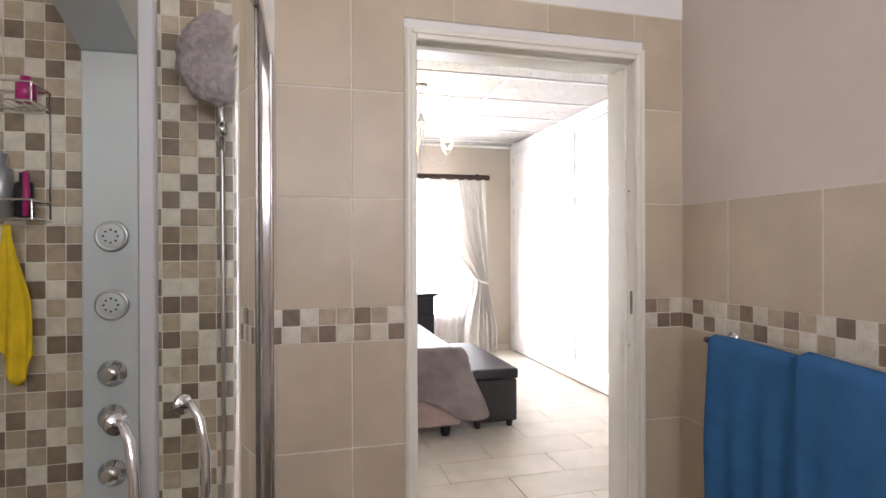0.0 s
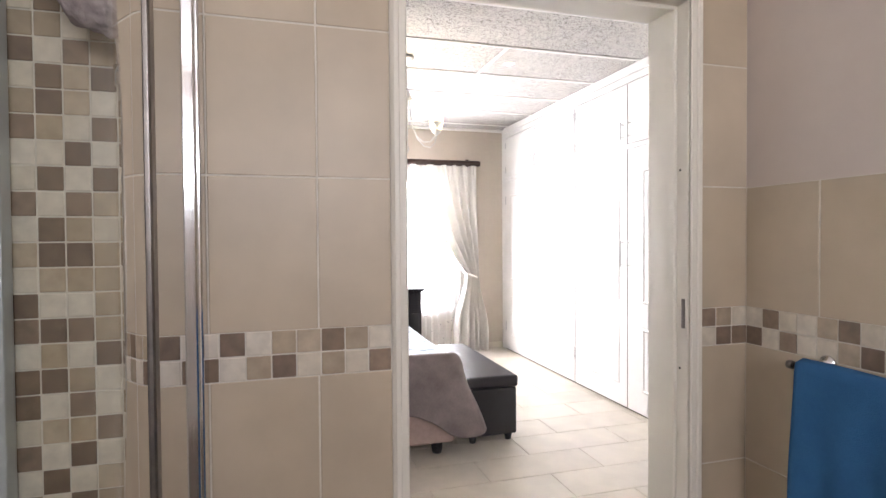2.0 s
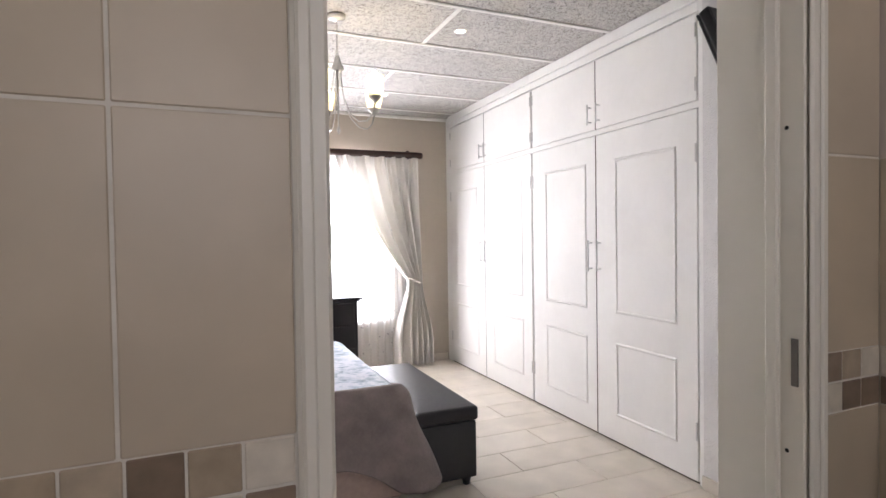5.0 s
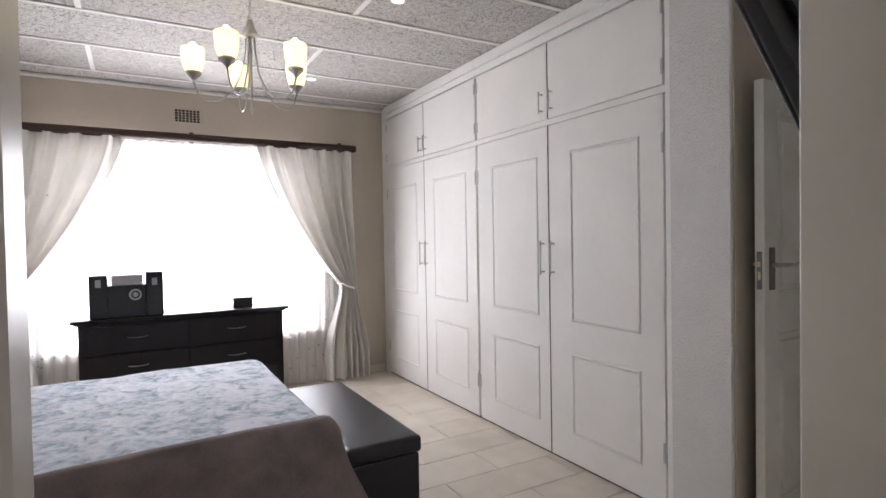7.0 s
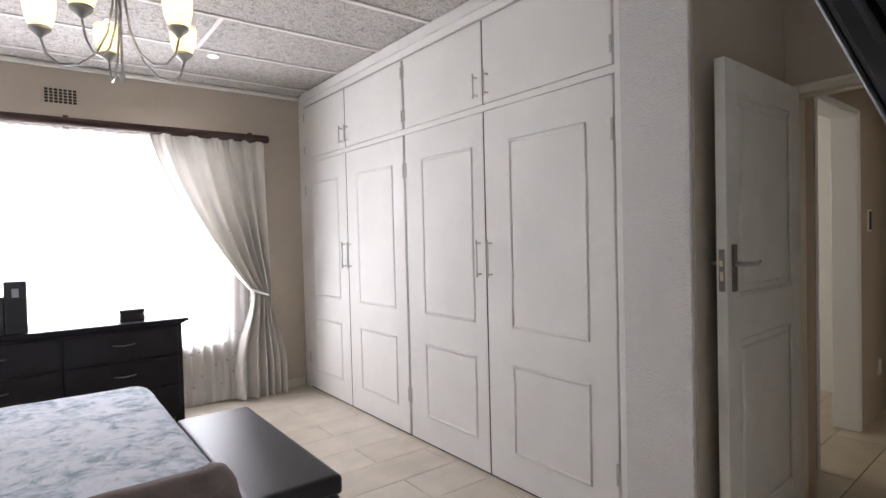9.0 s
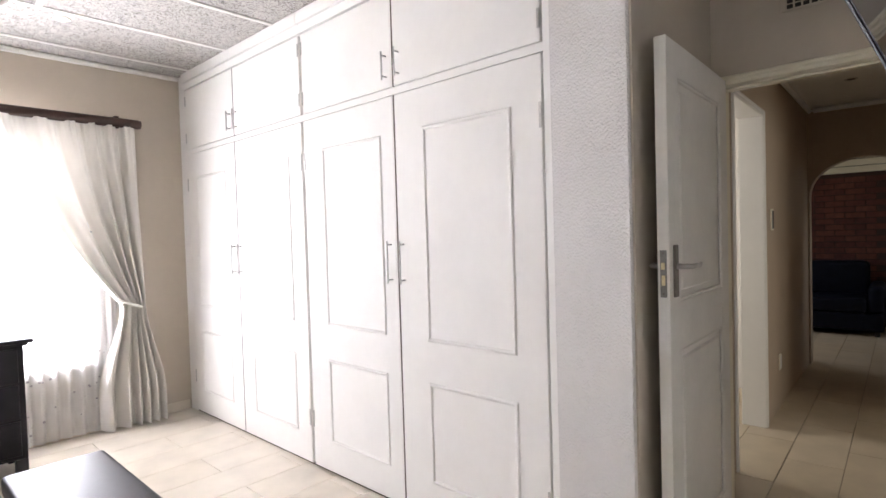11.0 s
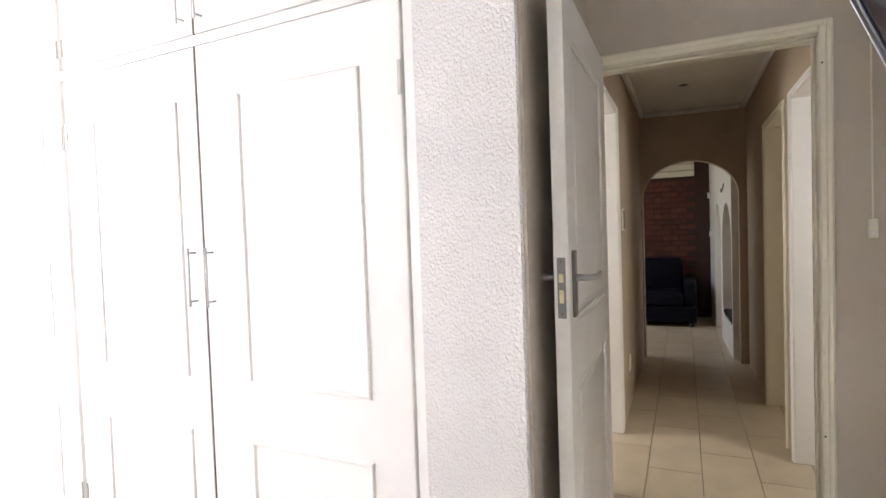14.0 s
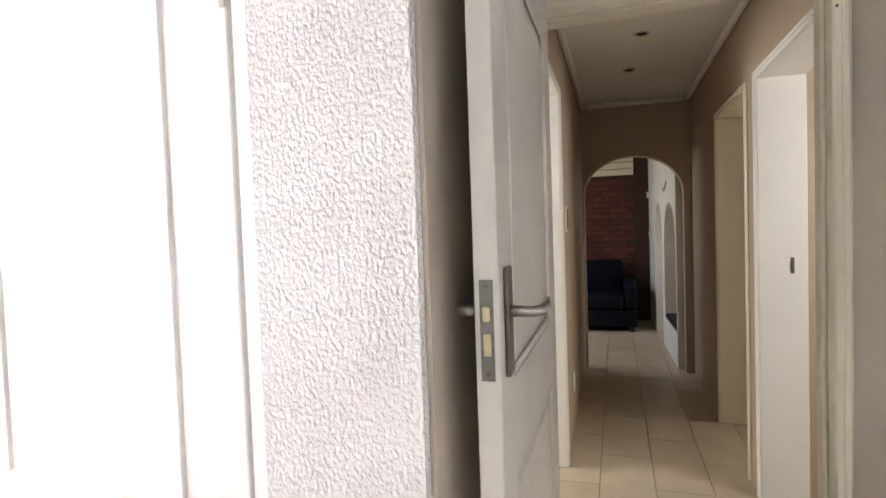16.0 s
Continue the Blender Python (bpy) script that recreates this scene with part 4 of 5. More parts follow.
sheer = thing("sheer_curtain", (0, 6.765, 0), "white sheer curtain with small dots, to the floor", "sheer curtain")
bm = bmesh.new()
sheet(bm, 260, 8, lambda u, v: (-0.40 + 2.80 * u, 0.016 * math.sin(2 * math.pi * 34 * u + 1.2 * math.sin(9 * u) + 0.5 * v) + 0.006 * math.sin(2 * math.pi * 71 * u), 0.02 + (ROD_Z - 0.05) * (1 - v)))
part("cloth", bm, M["sheer"], sheer, "", True)
rng = random.Random(5)
bm = bmesh.new()
for k in range(260):
    x, z = rng.uniform(-0.35, 2.35), rng.choice((rng.uniform(0.1, 0.62), rng.uniform(1.6, 2.18), rng.uniform(0.1, 2.15)))
    r = rng.uniform(0.006, 0.010)
    bm.faces.new([bm.verts.new((x + r * math.cos(a), -0.024, z + r * math.sin(a))) for a in (math.pi * i / 3 for i in range(6))])
tagged(part("dots", bm, M["silver"], sheer, "small grey dots"), kind="stuff")


def dresser():
    x0, x1, y0, y1 = 0.20, 1.64, 6.30, 6.64
    root = thing("dresser", ((x0 + x1) / 2, y0, 0), "dark-stained wooden dresser with two rows of drawers under the window", "dresser")
    inv = Matrix.Translation(root.location).inverted()
    ps = [part("body", boxes((x0, x1, y0, y1, 0.10, 0.775), bevel=0.004), M["dark_wood"], root)]
    bm = bmesh.new()
    box(bm, x0 - 0.045, x1 + 0.045, y0 - 0.035, y1 + 0.02, 0.790, 0.815, bevel=0.006, seg=2)
    box(bm, x0 - 0.022, x1 + 0.022, y0 - 0.018, y1 + 0.005, 0.7755, 0.7895, bevel=0.004)
    ps.append(part("top", bm, M["dark_wood"], root))
    for x in (x0, x1 - 0.06):
        for y in (y0, y1 - 0.06):
            ps.append(part("leg", boxes((x, x + 0.06, y, y + 0.06, 0.001, 0.0995), bevel=0.004), M["dark_wood"], root))
    for i in range(2):
        for j in range(3):
            a, b = x0 + 0.03 + i * 0.695, x0 + 0.03 + i * 0.695 + 0.685
            z0 = 0.125 + j * 0.215
            d = part("drawer", boxes((a, b, y0 - 0.014, y0 - 0.0005, z0, z0 + 0.205), bevel=0.004), M["dark_wood"], root)
            bm = bmesh.new()
            c, z = (a + b) / 2, z0 + 0.115
            tube(bm, [(c - 0.065, y0 - 0.014, z), (c - 0.055, y0 - 0.034, z), (c, y0 - 0.04, z - 0.004), (c + 0.055, y0 - 0.034, z), (c + 0.065, y0 - 0.014, z)], 0.0045, 8)
            part("handle", bm, M["lock_steel"], d, "slim dull steel bow handle", True)
            ps.append(d)
    for o in ps:
        o.matrix_parent_inverse = inv


dresser()


def stereo():
    root = thing("stereo_system", (0.51, 6.42, 0.8155), "black compact stereo with silver top on the dresser", "stereo")
    for x in (-0.2385, 0.1255):
        bm = bmesh.new()
        box(bm, x, x + 0.115, -0.11, 0.08, 0, 0.315 if x < 0 else 0.33, bevel=0.006)
        sp = part("speaker", bm, M["black"], root, "black speaker box")
        part("badge", boxes((x + 0.04, x + 0.075, -0.1125, -0.1102, 0.23, 0.285), bevel=0.001), M["silver"], sp, "pale grey front badge")
    bm = bmesh.new()
    box(bm, -0.123, 0.125, -0.10, 0.08, 0, 0.235, bevel=0.004)
    mid = part("main_unit", bm, M["black"], root)
    bm = bmesh.new()
    box(bm, -0.10, 0.105, -0.095, 0.06, 0.236, 0.315, bevel=0.008)
    part("top_deck", bm, M["silver"], root, "silver top deck")
    bm = bmesh.new()
    tube(bm, [(0.055 + 0.036 * math.cos(a), -0.104, 0.165 + 0.036 * math.sin(a)) for a in (2 * math.pi * i / 24 for i in range(25))], 0.007, 8, False)
    part("dial_ring", bm, M["silver"], mid, "silver dial ring", True)
    bm = bmesh.new()
    lathe(bm, [(0.0, 0.0), (0.018, 0.0), (0.020, 0.006), (0.0, 0.008)])
    bmesh.ops.rotate(bm, verts=bm.verts, cent=(0, 0, 0), matrix=Matrix.Rotation(radians(90), 3, "X"))
    bmesh.ops.translate(bm, verts=bm.verts, vec=(0.055, -0.10, 0.165))
    part("knob", bm, M["silver"], mid, "", True)


stereo()
bx = thing("small_box", (1.335, 6.40, 0.8155), "small black box on the dresser", "box")
part("body", boxes((-0.075, 0.075, -0.05, 0.05, 0.0, 0.062), bevel=0.004), M["black"], bx)
part("lid", boxes((-0.078, 0.078, -0.053, 0.053, 0.0625, 0.085), bevel=0.004), M["black"], bx)


def bed():
    x0, x1, y0, y1, zt = -0.68, 1.27, 3.74, 5.24, 0.63
    root = thing("bed", ((x0 + x1) / 2, (y0 + y1) / 2, 0), "double bed with a pale floral quilt and a dusty pink base", "bed")
    inv = Matrix.Translation(root.location).inverted()
    ps = [part("base", boxes((x0, x1 - 0.04, y0 + 0.04, y1 - 0.04, 0.09, 0.33), bevel=0.015), M["divan"], root, "dusty pink upholstered base"),
          part("mattress", boxes((x0, x1 - 0.02, y0 + 0.02, y1 - 0.02, 0.331, 0.56), bevel=0.04), M["white_wall"], root)]
    for x in (x0 + 0.08, x1 - 0.17):
        for y in (y0 + 0.10, y1 - 0.17):
            bm = bmesh.new()
            lathe(bm, [(0, 0.001), (0.028, 0.001), (0.036, 0.03), (0.038, 0.0895), (0, 0.0895)], (x + 0.035, y + 0.035, 0), 14)
            ps.append(part("leg", bm, M["dark_wood"], root, "dark turned foot", True))
    ps.append(part("headboard", boxes((X_W + 0.002, x0 - 0.002, y0, y1, 0.05, 1.05), bevel=0.02), M["leather"], root, "dark padded headboard"))
    q = 0.10

    def over_edge(w):
        """How far out and how high the cloth lies, w metres past the start of the rounded edge."""
        a = min(max(w, 0) / q, math.pi / 2)
        return q * math.sin(a) + min(w, 0), zt - q * (1 - math.cos(a)) - max(0, w - q * math.pi / 2)
    bm = bmesh.new()
    ext = q * math.pi / 2 + 0.10

    def top(u, v):
        X, Y = x0 + (x1 - q - x0 + ext) * u, y0 + q - ext + (y1 - y0 - 2 * q + 2 * ext) * v
        ix, iy = min(X, x1 - q), min(max(Y, y0 + q), y1 - q)
        w = math.hypot(X - ix, Y - iy)
        out, z = over_edge(w)
        k = out / w if w > 1e-6 else 0
        z += 0.008 * noise.noise((X * 3, Y * 3, 1)) + 0.005 * noise.noise((X * 8, Y * 8, 4))
        return (ix + (X - ix) * k, iy + (Y - iy) * k, z)
    sheet(bm, 90, 90, top)
    ps.append(part("quilt", bm, M["quilt"], root, "white quilt printed with blue-grey flowers", True))
    for o in ps:
        o.matrix_parent_inverse = inv
    # fleece throw hanging over the near side, the foot and the corner between them
    th = thing("throw_blanket", (x1, y0, 0), "grey fleece throw hanging over the foot and side of the bed", "blanket")
    inv = Matrix.Translation(th.location).inverted()
    bm = bmesh.new()
    r = 0.10
    s0, s1 = x1 - r - x0, (math.pi / 2) * r
    s2 = y1 - r - (y0 + r)
    total = s0 + s1 + s2

    def hang(u, v):
        s = u * total
        if s < s0:
            px, py, nx, ny = x0 + s, y0, 0, -1
        elif s < s0 + s1:
            a = (s - s0) / r
            nx, ny = math.sin(a), -math.cos(a)
            px, py = x1 - r + r * nx, y0 + r + r * ny
        else:
            px, py, nx, ny = x1, y0 + r + (s - s0 - s1), 1, 0
        corner = math.exp(-((s - s0 - s1 / 2) / 0.20) ** 2)
        side = 1 - smooth_step(s0 + s1 * 0.7, s0 + s1 + 0.2, s)
        start = 0.005 + 0.04 * smooth_step(0.2, 1.1, abs(s - s0)) * side + 0.008 * noise.noise((s * 2, 5, 2)) + 0.006 * noise.noise((s * 9, 1, 2)) + 0.16 * (1 - side)
        drop = 0.37 + 0.03 * noise.noise((s * 1.7, 3, 0)) + 0.14 * corner - 0.02 * (1 - side)
        w = start + v * drop
        out, z = over_edge(w)
        fall = max(0, w - q * math.pi / 2)
        fold = (math.sin(s * 13 + 2.5 * noise.noise((s * 2, 0, 7))) * 0.5 + 0.5) * 0.05 * smooth_step(0.03, 0.35, fall)
        crease = 0.005 * noise.noise((s * 11, w * 6, 3)) + 0.008 * noise.noise((s * 4, w * 3, 8))
        lift = 0.008 + 0.010 * smooth_step(0, 0.08, v)
        out += -q + lift + fold * (0.25 + 0.75 * side) + 0.32 * corner * fall + crease * smooth_step(0.02, 0.15, fall)
        return (px + nx * out, py + ny * out, z + lift * (1 - smooth_step(0, 0.1, fall)) - 0.002)
    sheet(bm, 220, 40, hang)
    p = part("fleece", bm, M["throw"], th, "", True)
    p.matrix_parent_inverse = inv
    so = p.modifiers.new("thick", "SOLIDIFY")
    so.thickness = 0.008


bed()


def ottoman():
    x0, x1, y0, y1 = 1.345, 1.715, 3.90, 5.06
    root = thing("storage_ottoman", ((x0 + x1) / 2, (y0 + y1) / 2, 0), "black leather storage ottoman at the foot of the bed", "ottoman")
    inv = Matrix.Translation(root.location).inverted()
    bm = bmesh.new()
    box(bm, x0 + 0.012, x1 - 0.012, y0 + 0.012, y1 - 0.012, 0.05, 0.362, bevel=0.012, seg=2)
    ps = [part("body", bm, M["leather"], root)]
    bm = bmesh.new()
    box(bm, x0, x1, y0, y1, 0.366, 0.445, bevel=0.028, seg=4)
    ps.append(part("lid", bm, M["leather"], root, "padded black leather lid", True))
    bm = bmesh.new()
    q = 0.014
    tube(bm, [(x0 + q, y0 + q, 0.372), (x1 - q, y0 + q, 0.372), (x1 - q, y1 - q, 0.372), (x0 + q, y1 - q, 0.372), (x0 + q, y0 + q, 0.372)], 0.004, 6, False)
    ps.append(part("piping", bm, M["leather"], root))
    for x in (x0 + 0.03, x1 - 0.085):
        for y in (y0 + 0.03, y1 - 0.085):
            bm = bmesh.new()
            lathe(bm, [(0, 0.001), (0.020, 0.001), (0.028, 0.0495), (0, 0.0495)], (x + 0.028, y + 0.028, 0), 12)
            ps.append(part("foot", bm, M["black"], root, "", True))
    for o in ps:
        o.matrix_parent_inverse = inv


ottoman()


def television():
    """Flat screen on a swing arm, tilted down."""
    root = thing("television", (2.18, 2.335, 1.722), "flat black television on a tilting wall bracket", "television")
    W, H = 0.96, 0.62
    tilt = radians(-22.5)
    bm = bmesh.new()
    box(bm, -W / 2, W / 2, -0.035, 0.0, -H / 2, H / 2, bevel=0.008, seg=2)
    box(bm, -W / 2 + 0.12, W / 2 - 0.12, -0.065, -0.034, -H / 2 + 0.05, H / 2 - 0.12, bevel=0.012)
    ps = [part("case", bm, M["black"], root, "black plastic case")]
    bm = bmesh.new()
    for q in ((-W / 2, W / 2, -H / 2, -H / 2 + 0.028), (-W / 2, W / 2, H / 2 - 0.022, H / 2), (-W / 2, -W / 2 + 0.022, -H / 2 + 0.028, H / 2 - 0.022), (W / 2 - 0.022, W / 2, -H / 2 + 0.028, H / 2 - 0.022)):
        box(bm, q[0], q[1], 0.0005, 0.008, q[2], q[3], bevel=0.003)
    ps.append(part("bezel", bm, M["black"], root, "glossy black bezel"))
    bm = bmesh.new()
    box(bm, W / 2 + 0.0005, W / 2 + 0.005, -0.028, 0.007, -H / 2 + 0.004, H / 2 - 0.004, bevel=0.001)
    ps.append(part("edge_trim", bm, M["silver"], root, "silver side trim"))
    ps.append(part("screen", boxes((-W / 2 + 0.022, W / 2 - 0.022, 0.0005, 0.003, -H / 2 + 0.028, H / 2 - 0.022)), M["screen"], root, "dark glossy screen"))
    for k in range(3):
        ps.append(part("sticker", boxes((-W / 2 + 0.05 + 0.014 * k, -W / 2 + 0.06 + 0.014 * k, -0.0365, -0.0352, 0.20, 0.225)), M["silver"], root))
    turn = Matrix.Rotation(radians(4.5), 4, "Z") @ Matrix.Rotation(tilt, 4, "X")
    for o in ps:
        o.matrix_basis = turn
    bm = bmesh.new()
    box(bm, -0.12, 0.12, Y_R - 2.335 + 0.0005, Y_R - 2.335 + 0.02, -0.12, 0.12, bevel=0.004)
    tube(bm, [(0.0, Y_R - 2.335 + 0.02, 0), (0.05, -0.16, 0), (0.0, -0.06, 0)], 0.018, 8)
    part("bracket", bm, M["black"], root, "black steel wall bracket")


M["screen"] = mat("dark_glossy_screen", (0.02, 0.018, 0.03), 0.06, var=0.1, scale=2, coat=0.6)
television()

sw = thing("light_switch", (X_D, 2.150, 1.325), "cream wall light switch with a surface cable", "switch")
part("plate", boxes((-0.012, -0.0005, -0.014, 0.014, -0.032, 0.032), bevel=0.003), M["cream_paint"], sw)
for z in (-0.014, 0.014):
    part("rocker", boxes((-0.0165, -0.0122, -0.007, 0.007, z - 0.009, z + 0.009), bevel=0.002), M["white_paint"], sw)
bm = bmesh.new()
tube(bm, [(-0.004, 0.0, 0.0325), (-0.004, 0.002, 0.5), (-0.004, 0.0, CEIL - 1.33)], 0.003, 6)
part("cable", bm, M["cream_paint"], sw)


# ---- passage and lounge things ----
def picture_strip(x, z, h, label):
    ob = thing("wall_plate", (x, PN, z), label, "wall plate")
    part("plate", boxes((-0.038, 0.038, -0.012, -0.0005, -h / 2, h / 2), bevel=0.003), M["cream_paint"], ob)
    part("face", boxes((-0.027, 0.027, -0.0145, -0.0122, -h / 2 + 0.012, h / 2 - 0.012), bevel=0.001), M["dark_wood"] if h > 0.12 else M["white_paint"], ob)


picture_strip(5.36, 1.395, 0.15, "narrow framed plate on the passage wall")
picture_strip(5.60, 0.347, 0.115, "cream socket plate low on the passage wall")


def sofa(y0, y1, x0, label):
    root = thing("sofa", (x0, y0, 0), label, "sofa", "lounge seats")
    w = y1 - y0
    d = 9.94 - x0
    rows = (("seat_base", (0, d, 0, w, 0.06, 0.27), 0.03), ("backrest", (d - 0.24, d, 0.16, w - 0.16, 0.271, 0.86), 0.07),
            ("armrest", (0.02, d - 0.02, 0, 0.155, 0.271, 0.60), 0.06), ("armrest", (0.02, d - 0.02, w - 0.155, w, 0.271, 0.60), 0.06))
    for n, q, b in rows:
        bm = bmesh.new()
        box(bm, *q, bevel=b, seg=3)
        part(n, bm, M["navy"], root, "", True)
    n = max(1, round((w - 0.32) / 0.6))
    for k in range(n):
        a = 0.16 + (w - 0.32) * k / n
        bm = bmesh.new()
        box(bm, -0.01, d - 0.245, a + 0.004, a + (w - 0.32) / n - 0.004, 0.272, 0.45, bevel=0.05, seg=3)
        part("seat_cushion", bm, M["navy"], root, "", True)
    for x in (0.04, d - 0.09):
        for y in (0.04, w - 0.09):
            part("foot", boxes((x, x + 0.05, y, y + 0.05, 0.001, 0.0595)), M["black"], root)


sofa(2.63, 4.40, 9.05, "dark navy leather sofa against the brick wall")
hk = thing("wall_hook", LS @ Vector((0.63, -0.004, 1.70)), "dark wrought-iron hook ornament on the white wall", "hook")
bm = bmesh.new()
tube(bm, [(0.0, 0.005, 0.07), (0, 0.02, 0.0), (0.05, 0.03, -0.03), (0.14, 0.03, 0.0), (0.22, 0.02, 0.02)], 0.006, 8)
part("iron", bm, M["dark_metal"], hk, "", True)
sl = thing("hatch_shelf", LS @ Vector((0.485, -0.07, 0.32)), "dark wooden shelf in the arched hatch", "shelf")
sl.rotation_euler = (0, 0, radians(1.9))
part("board", boxes((-0.42, 0.42, -0.065, 0.065, 0.001, 0.05), bevel=0.008), M["dark_wood"], sl)
for x, z, nm in ((2.50, 1.72, "alarm_sensor"), (2.30, 1.19, "wall_switch")):
    o = thing(nm, LS @ Vector((x, 0.0, z)), "small white plastic " + nm.replace("_", " ") + " on the wall", "fitting")
    o.rotation_euler = (0, 0, radians(1.9))
    part("cover", boxes((-0.03, 0.02, 0.0005, 0.03, -0.04, 0.04), bevel=0.005), M["white_paint"], o)

# far door in the room behind the last doorway, left ajar
dl = thing("inner_door", (S4 - 0.014, PS - 0.202, 0), "cream door with lever handle, open into its room", "door")
part("leaf", boxes((-0.04, 0.0, -0.78, 0, 0.012, 2.0), bevel=0.003), M["cream_paint"], dl)
pl = part("handle_plate", boxes((-0.048, -0.0405, -0.745, -0.715, 1.03, 1.22), bevel=0.003), M["steel"], dl)
bm = bmesh.new()
tube(bm, [(-0.044, -0.73, 1.16), (-0.09, -0.73, 1.16), (-0.095, -0.62, 1.16)], 0.007, 8)
part("lever", bm, M["steel"], pl, "", True)

# dark framed picture in the side room
pic = thing("framed_picture", (4.62, 5.595, 1.45), "dark framed picture on the side room's wall", "picture")
part("frame", boxes((-0.22, 0.22, -0.025, -0.001, -0.32, 0.32), bevel=0.006), M["dark_wood"], pic)
part("print", boxes((-0.18, 0.18, -0.028, -0.0255, -0.28, 0.28)), M["hole"], pic)
cab = thing("side_cabinet", (4.62, 5.40, 0), "low dark wooden cabinet against the side room's wall", "cabinet")
part("body", boxes((-0.4, 0.4, -0.2, 0.19, 0.001, 0.70), bevel=0.006), M["dark_wood"], cab)
part("door", boxes((-0.37, -0.005, -0.215, -0.2005, 0.06, 0.66), bevel=0.004), M["dark_wood"], cab)
part("door", boxes((0.005, 0.37, -0.215, -0.2005, 0.06, 0.66), bevel=0.004), M["dark_wood"], cab)


# ---- bathroom things ----
def towel_rail():
    root = thing("towel_rail", (BATH_X1 - 0.006, 1.33, 1.045), "chrome towel rail on the tiled wall", "towel rail")
    bm = bmesh.new()
    tube(bm, [(-0.06, 0.335, -0.012), (-0.06, -0.40, -0.012)], 0.008, 12)
    part("bar", bm, M["chrome"], root, "", True)
    for y in (0.28, -0.37):
        bm = bmesh.new()
        tube(bm, [(-0.0005, y, 0.0), (-0.01, y, 0.0), (-0.012, y, 0.0), (-0.05, y, 0.004), (-0.062, y, 0.002), (-0.066, y, -0.012), (-0.06, y, -0.022)], [0.02, 0.02, 0.008, 0.007, 0.007, 0.007, 0.006], 12)
        part("bracket", bm, M["chrome"], root, "", True)
    for y in (0.338, -0.403):
        bm = bmesh.new()
        tube(bm, [(-0.06, y - 0.006, -0.012), (-0.06, y + 0.006, -0.012)], 0.011, 12)
        part("end_cap", bm, M["dark_metal"], root, "", True)


def towel(y0, y1, out, seed, label):
    root = thing("towel", (BATH_X1 - 0.066, (y0 + y1) / 2, 1.03), label, "towel", "blue towels on the rail")
    bm = bmesh.new()
    w = y1 - y0

    def f(u, v):
        s = (v - 0.46) * 1.75
        y = w / 2 - w * u + 0.008 * math.sin(5 * s + seed)
        k = out + 0.014
        if abs(s) < 0.03:
            a = s / 0.03 * math.pi / 2
            x, z = -k * math.sin(a), 0.017 * math.cos(a) + 0.004
        else:
            x, z = -k * (1 if s > 0 else -0.75), -(abs(s) - 0.03) + 0.004
            x += -(1 if s > 0 else 0.0) * (0.010 + 0.010 * math.sin(9 * u * 2.2 + seed + 0.8 * s)) * smooth_step(0.03, 0.4, abs(s))
        z += 0.006 * math.sin(3.1 * u + seed) - 0.012 * u
        return (x, y, z)
    sheet(bm, 34, 70, f)
    p = part("terry_cloth", bm, M["blue_towel"], root, "", True)
    so = p.modifiers.new("thick", "SOLIDIFY")
    so.thickness, so.offset = 0.009, 0


towel_rail()
towel(1.27, 1.635, 0.004, 0.3, "blue terry towel hanging folded over the chrome rail")
towel(0.88, 1.285, 0.022, 1.9, "second blue terry towel overlapping on the chrome rail")


